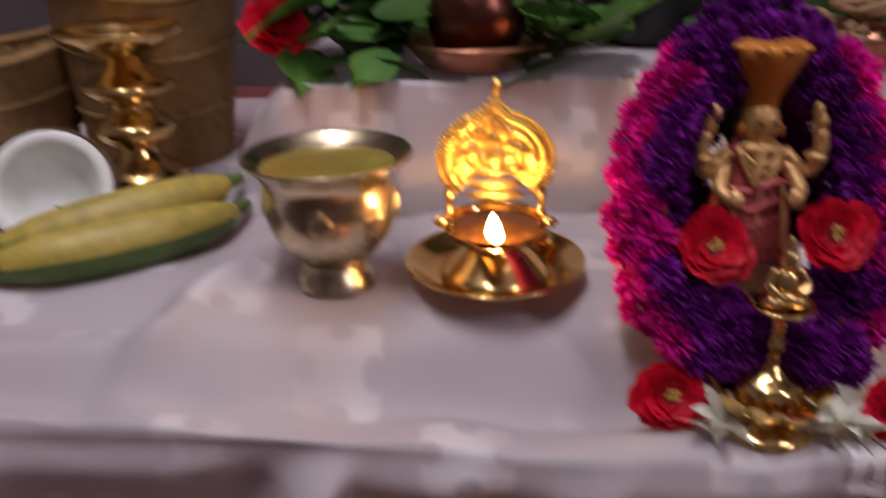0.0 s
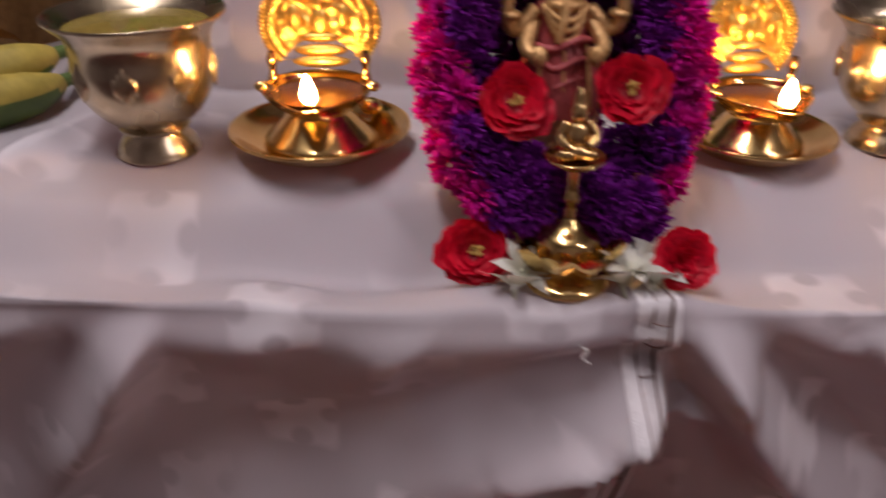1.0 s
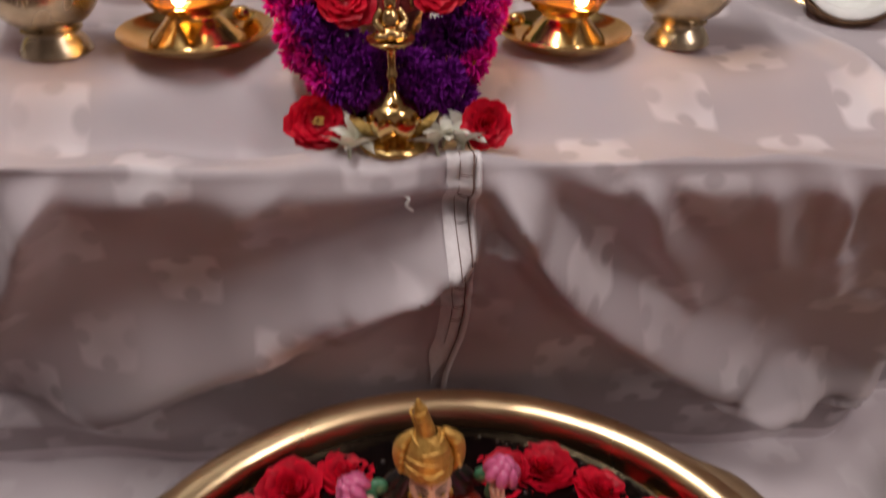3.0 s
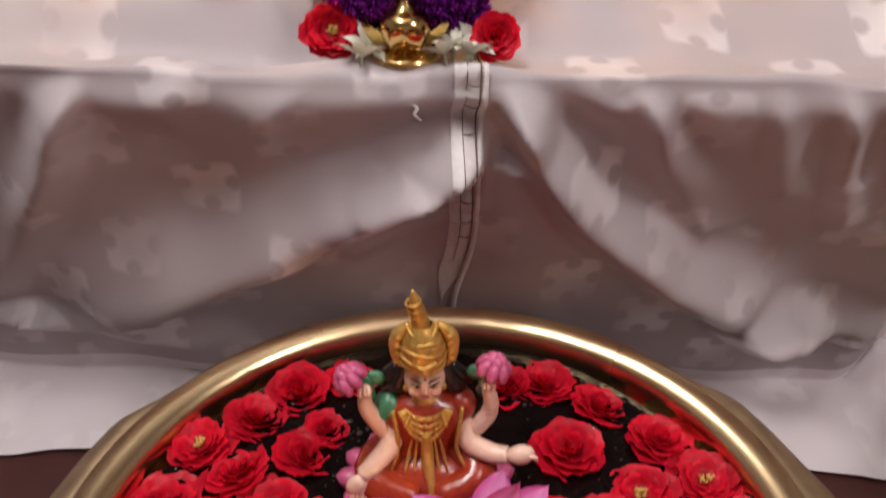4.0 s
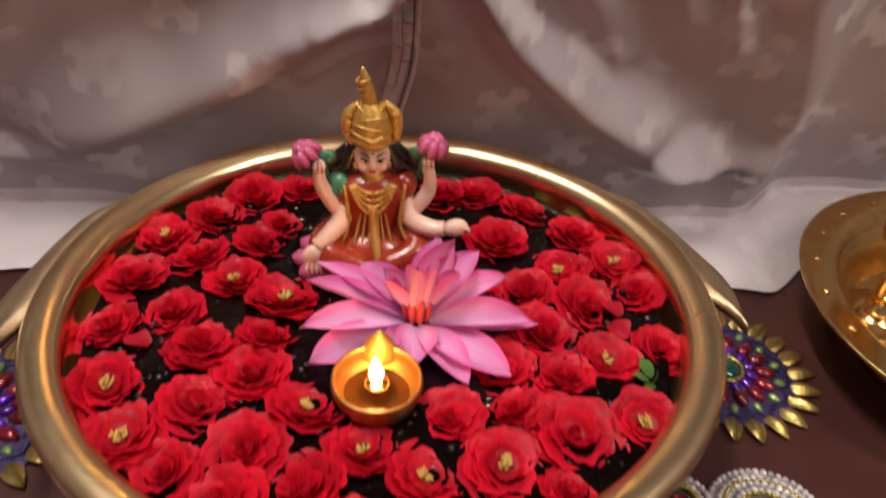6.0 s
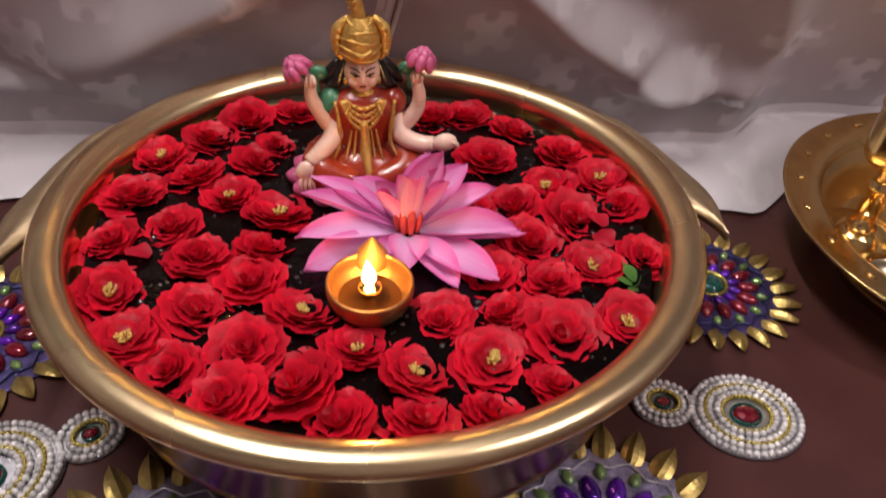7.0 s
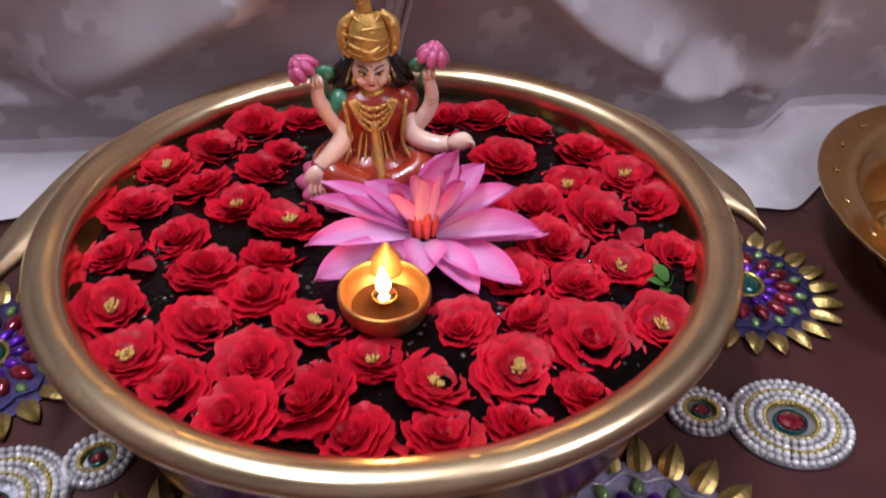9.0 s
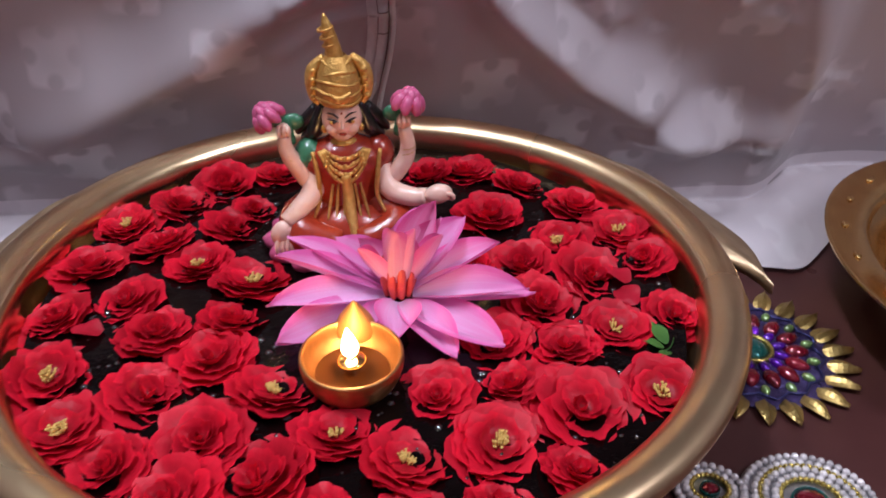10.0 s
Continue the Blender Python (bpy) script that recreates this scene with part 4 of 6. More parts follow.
# broad leaf pads and loose leaves just under the surface
bm = petal(0.030, 0.022, 0.15, 0.1, 0.3, 0.05, 3, tip=1.0)
leaf_mesh = mesh_of("leaf", bm, LEAF)
sprig = thing("rose_leaf_sprig", "small green rose leaf sprig floating on the water", "leaf", pose(0.182, -0.083, 0.124) @ Matrix.Scale(0.62, 4))
for a, s in ((20, 0.9), (80, 0.7), (140, 0.6)):
    shared("leaf", leaf_mesh, sprig, pose(0, 0, 0.001, 0, 0, a) @ pose(0, 0.006, 0, 22, 8, 0) @ Matrix.Scale(s, 4))
part("stem", tube([(-0.014, -0.006, 0), (0, 0, 0.001), (0.008, 0.012, 0.003)], (0.0008, 0.0009, 0.0006), 6), LEAF, sprig)
loose = petal(0.020, 0.019, 0.3, 0.2, 0.3, 0.1, 8)
loose_mesh = mesh_of("petal", loose, PINK_PETAL)
for x, y, a in ((0.176, -0.018, 30), (0.168, -0.024, 200), (-0.165, -0.030, 70), (-0.012, 0.155, 10)):
    ob = new("fallen_petal", loose_mesh)
    ob.matrix_basis = pose(x, y, 0.1255, 12, 9, a)
    tagged(ob, "single fallen deep red petal on the water", "petal", "fallen petals")

# ---- decorations laid round the bowl ----
FELT = mat("lilac_glitter_felt", (0.16, 0.13, 0.24), 0.3, 0.6, scale=400, second=(0.46, 0.42, 0.56), bump=0.8, bump_scale=900)
FELT_DARK = mat("dark_glitter_felt", (0.02, 0.014, 0.05), 0.3, 0.6, scale=400, second=(0.10, 0.07, 0.22), bump=0.8, bump_scale=900)
GEM_PURPLE = mat("purple_gem", (0.15, 0.012, 0.50), 0.07, 0.6, scale=60, coat=1.0, bump=0, random_tone=0.4)
GEM_RED = mat("red_gem", (0.27, 0.008, 0.025), 0.08, 0.5, scale=60, coat=1.0, bump=0, random_tone=0.3)
GEM_GREEN = mat("green_gem", (0.22, 0.36, 0.12), 0.08, 0.5, scale=60, coat=1.0, bump=0, random_tone=0.3)
GEM_TEAL = mat("teal_gem", (0.010, 0.13, 0.11), 0.05, 0.5, scale=60, coat=1.0, bump=0)
PEARL = mat("pearl_bead", (0.76, 0.73, 0.72), 0.1, 0.3, scale=200, second=(0.62, 0.58, 0.58), coat=1.0, bump=0, random_tone=0.35)
GOLD_BEAD = mat("gold_bead", (0.65, 0.52, 0.14), 0.25, 0.9, scale=200, bump=0)
DARK_CORD = mat("navy_cord", (0.05, 0.05, 0.16), 0.35, 0.7, scale=300, bump=0.5, bump_scale=800)
SILVER_TRIM = mat("silver_trim", (0.62, 0.60, 0.64), 0.3, 0.9, scale=300, bump=0.5, bump_scale=800)


def foil_leaf():
    """A stamped gold leaf: thin, ridged along the middle, 3 cm long, from the origin along +y."""
    bm = bmesh.new()
    rows = []
    for i in range(8):
        t = i / 7
        w = 0.0085 * math.sin(math.pi * (0.16 + 0.84 * t) ** 0.8) ** 0.8 + 0.0002
        z = 0.0035 + 0.0025 * math.sin(math.pi * t)
        top = [bm.verts.new((s * w, 0.030 * t, z - 0.0022 * abs(s) + (0.0012 if s == 0 else 0))) for s in (-1, -0.5, 0, 0.5, 1)]
        low = [bm.verts.new((s * w, 0.030 * t, z - 0.0022 * abs(s) - 0.0008)) for s in (-1, 0, 1)]
        rows.append((top, low))
    for (a, la), (b, lb) in zip(rows, rows[1:]):
        for j in range(4):
            bm.faces.new((a[j], a[j + 1], b[j + 1], b[j]))
        for j in range(2):
            bm.faces.new((la[j + 1], la[j], lb[j], lb[j + 1]))
        bm.faces.new((la[0], a[0], b[0], lb[0]))
        bm.faces.new((a[4], la[2], lb[2], b[4]))
    return bm


FOIL_LEAF = mesh_of("gold_leaf", foil_leaf(), GOLD_FOIL, smooth=False)


def gem_mesh(name, sx, sy, sz, material):
    bm = bmesh.new()
    bmesh.ops.create_uvsphere(bm, u_segments=10, v_segments=6, radius=1, matrix=Matrix.Diagonal((sx, sy, sz, 1)))
    for v in bm.verts:  # drawn to a point outward
        t = v.co.y / sy
        v.co.x *= 1 - 0.35 * max(0, t)
    return mesh_of(name, bm, material)


def flower_mat(x, y, radius, gems, turn, red=False):
    ob = thing("jewelled_flower_mat", "jewelled flower-shaped floor ornament with gold foil petals, " + ("red gems" if red else "purple gems"), "ornament", pose(x, y, 0.0005, 0, 0, turn), "flower ornaments round the bowl")
    k = radius / 0.1
    part("backing", turned([(0, 0.0028), (0.052 * k, 0.0028), (0.0735 * k, 0.0024), (0.075 * k, 0.0010), (0.074 * k, 0.0)], 56), FELT_DARK if red else FELT, ob, "glittering violet felt")
    part("inner_felt", turned([(0, 0.0034), (0.048 * k, 0.0034), (0.050 * k, 0.0026)], 48), FELT_DARK if red else FELT, ob, "glittering felt")
    for i in range(22):
        shared("gold_leaf", FOIL_LEAF, ob, pose(0, 0, 0, 0, 0, 360 / 22 * i) @ pose(0, 0.067 * k, 0, 4 + (i % 3), (i % 2) * 6 - 3, 0) @ Matrix.Diagonal((k, k, 1, 1)))
    main = gem_mesh("gem", 0.0078 * k, 0.0122 * k, 0.0050, gems)
    small = gem_mesh("green_gem", 0.0048 * k, 0.0068 * k, 0.0034, GEM_GREEN)
    for i in range(14):
        a = 360 / 14 * i
        shared("gem", main, ob, pose(0, 0, 0.0045, 0, 0, a) @ pose(0, 0.041 * k, 0))
        shared("green_gem", small, ob, pose(0, 0, 0.0042, 0, 0, a + 360 / 28) @ pose(0, 0.055 * k, 0))
    inner = gem_mesh("gem", 0.0050 * k, 0.0085 * k, 0.0040, GEM_RED if not red else GEM_PURPLE)
    for i in range(12):
        shared("gem", inner, ob, pose(0, 0, 0.0045, 0, 0, 30 * i) @ pose(0, 0.0265 * k, 0))
    pts = []
    for i in range(57):
        a = 2 * math.pi * i / 56
        r = (0.0625 + 0.0035 * math.sin(14 * a)) * k
        pts.append((r * math.cos(a), r * math.sin(a), 0.0042))
    part("scalloped_cord", tube(pts, (0.0012,) * 57, 5, steps=1), DARK_CORD if red else SILVER_TRIM, ob, "scalloped cord")
    bm = turned([(0.0150 * k, 0.003), (0.0165 * k, 0.0065), (0.0195 * k, 0.0068), (0.0205 * k, 0.003)], 30)
    part("gold_ring", bm, GOLD_BEAD, ob)
    bm = bmesh.new()
    ball(bm, (0, 0, 0.004), (0.0150 * k, 0.0150 * k, 0.0062), 0, 16, 8)
    part("centre_gem", bm, GEM_TEAL, ob, "large dark teal gem")
    return ob


flower_mat(0.147, -0.216, 0.106, GEM_PURPLE, 4)
flower_mat(-0.156, -0.212, 0.106, GEM_PURPLE, 11)
flower_mat(0.318, 0.033, 0.088, GEM_RED, 0, True)
flower_mat(-0.330, 0.018, 0.095, GEM_RED, 7, True)

BEAD = {}
for nm, r, m in (("pearl_bead", 0.0029, PEARL), ("gold_bead", 0.0021, GOLD_BEAD)):
    bm = bmesh.new()
    bmesh.ops.create_uvsphere(bm, u_segments=8, v_segments=6, radius=r)
    BEAD[nm] = mesh_of(nm, bm, m)


def bead_oval(ob, cx, cy, rx, ry, turn, gem, rows):
    """Rings of pearl beads and gold between, on a stiff backing, round a set stone."""
    m = pose(cx, cy, 0, 0, 0, turn)
    part("backing", turned([(0, 0.002), (0.96, 0.002), (1.0, 0.0012), (1.0, 0)], 40, 2, m=Matrix.Diagonal((rx, ry, 1, 1))), SILVER_TRIM, ob, "stiff silvery backing", at=m)
    for q in range(rows):
        f = 1 - q * 0.0068 / rx
        per = 2 * math.pi * math.sqrt(((rx * f) ** 2 + (ry * f) ** 2) / 2)
        n = max(6, int(per / 0.0058))
        for i in range(n):
            a = 2 * math.pi * i / n
            shared("pearl_bead", BEAD["pearl_bead"], ob, m @ pose((rx * f - 0.002) * math.cos(a), (ry * f - 0.002) * math.sin(a), 0.0042 + 0.0004 * q))
        if q % 2 == 1:
            g = f - 0.0035 / rx
            n2 = max(6, int(per / 0.0045))
            for i in range(n2):
                a = 2 * math.pi * (i + 0.5) / n2
                shared("gold_bead", BEAD["gold_bead"], ob, m @ pose((rx * g - 0.002) * math.cos(a), (ry * g - 0.002) * math.sin(a), 0.0052))
    bm = bmesh.new()
    ball(bm, (0, 0, 0.004), (rx * 0.24, ry * 0.22, 0.0045), 0, 12, 6)
    part("set_stone", bm, gem, ob, "faceted red stone", smooth=False, at=m)
    part("stone_rim", turned([(0.24, 0.003), (0.265, 0.006), (0.29, 0.003)], 24, 2, m=Matrix.Diagonal((rx, ry, 1, 1))), GEM_TEAL, ob, "green enamel rim", at=m)


def bead_piece(x, y, turn, k=1.0):
    ob = thing("beaded_pendant_mat", "white pearl bead ornament with a red stone", "ornament", pose(x, y, 0.0005, 0, 0, turn), "bead ornaments round the bowl")
    bead_oval(ob, 0, 0, 0.046 * k, 0.040 * k, 0, GEM_RED, 4 if k == 1 else 5)
    bead_oval(ob, -0.066 - 0.044 * (k - 1), 0.010, 0.025, 0.022, 0, GEM_RED, 2)
    return ob


bead_piece(0.290, -0.117, -7)
bead_piece(-0.288, -0.124, 214, 1.18)
bead_piece(-0.016, -0.272, -90)

# ---- brass tray at the side ----
tray = thing("brass_tray", "deep round brass tray with a wide flat rim", "tray", pose(0.575, 0.030, 0.0))
part("dish", turned([(0, 0.012), (0.105, 0.012), (0.108, 0.008), (0.112, 0.0), (0.118, 0.0), (0.124, 0.02), (0.136, 0.050), (0.148, 0.062), (0.156, 0.066), (0.184, 0.070), (0.1875, 0.0725), (0.185, 0.0745), (0.157, 0.070), (0.149, 0.064), (0.142, 0.048), (0.130, 0.024), (0.118, 0.016), (0, 0.016)], 88), BRASS, tray)
stud = bmesh.new()
ball(stud, (0, 0, 0), (0.0055, 0.0032, 0.0016), 0, 10, 6)
stud = mesh_of("stud", stud, BRASS_POLISHED)
for i in range(22):
    a = 2 * math.pi * i / 22 + 0.1
    shared("stud", stud, tray, pose(0.171 * math.cos(a), 0.171 * math.sin(a), 0.0735, 0, 0, math.degrees(a) + 90))
stand = thing("brass_incense_stand", "polished brass stand with a turned stem in the tray", "stand", pose(0.492, 0.082, 0.016))
part("base", turned([(0, 0.0), (0.034, 0.0), (0.036, 0.006), (0.026, 0.013), (0.014, 0.02), (0.010, 0.026), (0.012, 0.034)], 36), BRASS_POLISHED, stand)
part("stem", turned([(0.012, 0.034), (0.009, 0.05), (0.012, 0.060), (0.008, 0.068), (0.008, 0.086)], 30), BRASS_POLISHED, stand)
part("cup", turned([(0.008, 0.086), (0.026, 0.090), (0.030, 0.106), (0.030, 0.142), (0.032, 0.146), (0.029, 0.146), (0.027, 0.108), (0.0, 0.1)], 36), BRASS_POLISHED, stand)
dish = thing("small_silver_dish", "small shallow silver dish lying in the tray", "dish", pose(0.482, -0.005, 0.016))
part("bowl", turned([(0, 0.0), (0.018, 0.0), (0.028, 0.006), (0.034, 0.014), (0.0325, 0.0145), (0.027, 0.008), (0.017, 0.003), (0, 0.003)], 36), SILVER, dish)
pot2 = thing("brass_powder_pot", "round brass powder pot standing in the tray", "pot", pose(0.462, 0.050, 0.016))
part("body", turned([(0, 0.0), (0.012, 0.0), (0.021, 0.010), (0.0225, 0.020), (0.017, 0.032), (0.012, 0.036), (0.015, 0.041), (0.012, 0.041), (0, 0.036)], 30), BRASS_POLISHED, pot2)
part("knob", turned([(0.010, 0.038), (0.006, 0.044), (0.003, 0.048), (0.005, 0.053), (0, 0.057)], 18), BRASS_POLISHED, pot2)
bell = thing("brass_hand_bell", "small brass bell standing in the tray", "bell", pose(0.545, 0.045, 0.016))
part("body", turned([(0.024, 0.0), (0.0245, 0.004), (0.019, 0.014), (0.016, 0.03), (0.011, 0.038), (0, 0.04)], 30), BRASS_POLISHED, bell)
part("handle", turned([(0.004, 0.04), (0.006, 0.05), (0.004, 0.06), (0.007, 0.07), (0.005, 0.082), (0, 0.086)], 18), BRASS_POLISHED, bell)

# ---- on the altar: cups and lamps ----


def cup(x, y, label, liquid, turn):
    ob = thing("silver_goblet", label, "cup", pose(x, y, shelf(x) - 0.003, 0, 0, turn) @ Matrix.Diagonal((0.93, 0.93, 0.82, 1)), "silver cups on the altar")
    prof = [(0, 0.0), (0.026, 0.0), (0.0275, 0.004), (0.025, 0.010), (0.0205, 0.018), (0.0215, 0.024), (0.032, 0.033), (0.041, 0.048), (0.0445, 0.066), (0.0440, 0.084), (0.0465, 0.094), (0.055, 0.104),
            (0.0562, 0.1055), (0.055, 0.107), (0.0455, 0.097), (0.0425, 0.086), (0.0425, 0.066), (0.038, 0.046), (0.02, 0.03), (0, 0.028)]
    part("body", turned(prof, 64), SILVER, ob)
    lf = bmesh.new()
    for i in range(8):
        a = 2 * math.pi * i / 8
        for s in (-2, -1, 0, 1, 2):
            ball(lf, (0.0437 * math.cos(a + s * 0.07), 0.0437 * math.sin(a + s * 0.07), 0.066), (0.0026, 0.0018, 0.015 - abs(s) * 0.004), 0, 8, 6, (0, 0, math.degrees(a + s * 0.07)))
    tagged(part("leaf_relief", lf, SILVER, ob, "raised leaf pattern"), kind="stuff")
    ring = turned([(0.0205, 0.019), (0.0235, 0.0215), (0.0210, 0.024)], 40)
    part("collar", ring, SILVER, ob)
    if liquid:
        part("liquid", lathe([(0, 0.0975), (0.0452, 0.0975)], 40), GHEE, ob, "golden liquid")
    return ob


cup(-0.259, 0.338, "embossed silver goblet full of golden liquid", True, 0)
cup(0.226, 0.345, "embossed silver goblet on a short foot", False, 20)


BRASS_STAMPED = mat("stamped_brass", (0.80, 0.56, 0.14), 0.36, 0.95, scale=200, second=(0.72, 0.42, 0.10), bump=0.6, bump_scale=420)


def arch_plate(w, h, point):
    """The stamped back plate: an upright leaf of metal with raised figures as bosses, and a beaded edge."""
    bm = bmesh.new()
    edge = []
    n = 56
    for i in range(n + 1):
        t = i / n
        a = math.radians(-44 + 268 * t)
        peak = math.exp(-((t - 0.5) / (0.035 + 0.07 * point)) ** 2)
        narrow = 1 - point * 0.34 * max(0, math.sin(a)) ** 1.5
        edge.append((w * math.cos(a) * narrow, h * (0.44 + 0.40 * math.sin(a) * (1 + 0.12 * point) + (0.10 + 0.04 * point) * peak)))
    front, back = [], []
    m = 20
    for x, z in edge:
        fr, bk = [], []
        for j in range(m + 1):
            s = j / m
            px, pz = x * s, h * 0.42 + (z - h * 0.42) * s
            ray = math.atan2(pz - h * 0.42, px)
            relief = 0.0034 * noise.noise(Vector((px * 190, pz * 190, w * 99))) * step(0.80, 0.62, s) + 0.0016 * math.sin(s * 38) * step(0.55, 0.75, s) + 0.0012 * math.sin(ray * 30) * step(0.62, 0.72, s) * step(1.0, 0.86, s)
            fr.append(bm.verts.new((px, -0.0016 - max(-0.0005, relief), pz)))
            bk.append(bm.verts.new((px, 0.0012, pz)))
        front.append(fr)
        back.append(bk)
    for i in range(n):
        for j in range(m):
            bm.faces.new((front[i][j], front[i][j + 1], front[i + 1][j + 1], front[i + 1][j]))
            bm.faces.new((back[i][j + 1], back[i][j], back[i + 1][j], back[i + 1][j + 1]))
        bm.faces.new((front[i][m], back[i][m], back[i + 1][m], front[i + 1][m]))
    bm.faces.new([r[m] for r in (front[0], front[-1])] + [r[m] for r in (back[-1], back[0])])
    bmesh.ops.remove_doubles(bm, verts=bm.verts[:], dist=1e-6)
    beads = bmesh.new()
    for i in range(0, n + 1):
        x, z = edge[i]
        ball(beads, (x, -0.0004, z), 0.0019, 0, 7, 5)
        ball(beads, (x * 0.86, -0.0030, h * 0.42 + (z - h * 0.42) * 0.86), 0.0014, 0, 6, 4)
    return bm, beads, edge


def arch_lamp(x, y, turn, plate_r, w, h, point, label, dish_turn):
    ob = thing("arched_oil_lamp", label, "oil lamp", pose(x, y, shelf(x) - 0.003, 0, 0, turn), "lit lamps on the altar")
    k = plate_r / 0.0565
    part("saucer", turned([(0, 0.002), (0.034 * k, 0.002), (0.046 * k, 0.006), (0.0555 * k, 0.013), (0.0565 * k, 0.0145), (0.055 * k, 0.0155), (0.045 * k, 0.009), (0.033 * k, 0.0055), (0, 0.005)], 64), BRASS_POLISHED, ob, "shallow brass saucer")
    part("pedestal", turned([(0.034 * k, 0.0055), (0.035 * k, 0.008), (0.029 * k, 0.014), (0.022 * k, 0.021), (0.019 * k, 0.025), (0.020 * k, 0.028)], 48), BRASS_POLISHED, ob)
    bm = turned([(0.0, 0.026), (0.018 * k, 0.027), (0.027 * k, 0.031), (0.033 * k, 0.038), (0.0345 * k, 0.0405), (0.0325 * k, 0.0400), (0.026 * k, 0.0335), (0, 0.031)], 48)
    for v in bm.verts:  # a spout towards the front
        a = math.atan2(v.co.y, v.co.x)
        lip = max(0, math.cos(a + math.pi / 2)) ** 10
        r = math.hypot(v.co.x, v.co.y)
        if r > 0.02 * k:
            v.co.y -= lip * 0.013 * k * (r / (0.034 * k))
    part("bowl", bm, BRASS_POLISHED, ob)
    part("oil", lathe([(0, 0.0370), (0.029 * k, 0.0370)], 36), OIL, ob, "golden lamp oil")
    plate, beads, edge = arch_plate(w, h, point)
    at = pose(0, 0.026 * k, 0.036, -7, 0, 0)
    arch = part("arch_plate", plate, BRASS_STAMPED, ob, "stamped golden back plate", at=at)
    for bx, bz, sx, sz in ((0, 0.46, 0.17, 0.12), (0, 0.60, 0.09, 0.07), (-0.42, 0.50, 0.13, 0.10), (0.42, 0.50, 0.13, 0.10), (-0.25, 0.66, 0.09, 0.05), (0.25, 0.66, 0.09, 0.05),
                           (0, 0.34, 0.36, 0.04), (0, 0.24, 0.46, 0.05), (0, 0.15, 0.50, 0.05), (0, 0.72, 0.06, 0.045)):
        bm = bmesh.new()
        ball(bm, (bx * w, -0.002, bz * h), (sx * w, 0.0034, sz * h), 0, 12, 8)
        part("raised_figure", bm, BRASS_STAMPED, arch)
    tagged(part("beaded_edge", beads, BRASS_STAMPED, arch), kind="stuff")
    bm = tube([(0, 0, h * 0.97), (0.001, 0, h * 1.04), (0, 0, h * 1.10)], (0.0032, 0.0042, 0.0008), 10)
    part("tip", bm, BRASS_STAMPED, arch)
    for s in (-1, 1):
        bm = turned([(0.0022, 0), (0.0034, 0.004), (0.002, 0.009), (0.0034, 0.015), (0.0022, 0.021)], 12)
        part("post", bm, BRASS_POLISHED, ob, at=pose(s * 0.029 * k, 0.014 * k, 0.037))
        ear = bmesh.new()
        ball(ear, (s * 0.034 * k, 0, 0.040), (0.005, 0.003, 0.0035), 0, 10, 6)
        part("side_lug", ear, BRASS_POLISHED, ob)
    part("wick", tube([(0.002, -0.012 * k, 0.036), (0.001, -0.028 * k, 0.039), (0, -0.036 * k, 0.042)], (0.0016, 0.0015, 0.001), 8), mat("white_wick", (0.6, 0.5, 0.36), 0.9), ob)
    part("flame", flame_mesh(0.0190, 0.0045), FLAME, ob, "bright yellow flame", at=pose(0, -0.034 * k, 0.0405, 4, 0, 0))
    kn = bmesh.new()
    ball(kn, (0.047 * k * math.cos(dish_turn), 0.040 * k * math.sin(dish_turn), 0.016), (0.008, 0.006, 0.006), 0, 12, 8)
    part("knob", kn, BRASS_POLISHED, ob)
    return ob


arch_lamp(-0.156, 0.338, -3, 0.0575, 0.0375, 0.080, 0.0, "lit brass oil lamp with a round stamped arch behind", 0.9)
arch_lamp(0.129, 0.340, 5, 0.053, 0.033, 0.080, 1.0, "lit brass oil lamp with a pointed leaf-shaped arch", 2.4)

# ---- garlanded statue ----
MAGENTA = petal_mat("magenta_floret", (0.46, 0.003, 0.19), (0.82, 0.010, 0.36), 0.6, tone=0.25)
PURPLE = petal_mat("purple_floret", (0.09, 0.004, 0.12), (0.23, 0.011, 0.29), 0.6, tone=0.35)
ORANGE_FLOWER = petal_mat("orange_floret", (0.60, 0.17, 0.01), (0.72, 0.27, 0.03), 0.6)


def floret(seed, r, material, count=150):
    """A round bloom of stiff pointed bracts, about 2 cm across."""
    rnd = random.Random(seed)
    bm = bmesh.new()
    uvl = bm.loops.layers.uv.new("UVMap")
    for i in range(count):
        z = 1 - 2 * (i + 0.5) / count
        a = i * 2.39996
        d = Vector((math.sqrt(1 - z * z) * math.cos(a), math.sqrt(1 - z * z) * math.sin(a), z))
        d = (d + Vector((rnd.uniform(-1, 1), rnd.uniform(-1, 1), rnd.uniform(-1, 1))) * 0.2).normalized()
        s = d.orthogonal().normalized()
        s.rotate(Matrix.Rotation(rnd.uniform(0, 6.28), 3, d))
        far = r * rnd.uniform(0.88, 1.06)
        w = r * 0.13
        up = d.cross(s)
        q = [bm.verts.new(p) for p in (d * r * 0.25, d * far * 0.75 + s * w, d * far, d * far * 0.75 - s * w, d * far * 0.72 + up * w * 0.7)]
        for f in ((q[0], q[1], q[4]), (q[4], q[1], q[2]), (q[4], q[2], q[3]), (q[0], q[4], q[3]), (q[1], q[0], q[3]), (q[1], q[3], q[2])):
            face = bm.faces.new(f)
            for lo in face.loops:
                lo[uvl].uv = (0.5, min(1, lo.vert.co.length / r))
    return mesh_of("bloom", bm, material, smooth=False)


BLOOM_M = [floret(s, 0.0125, MAGENTA) for s in (1, 2)]
BLOOM_P = [floret(s, 0.0120, PURPLE) for s in (3, 4)]


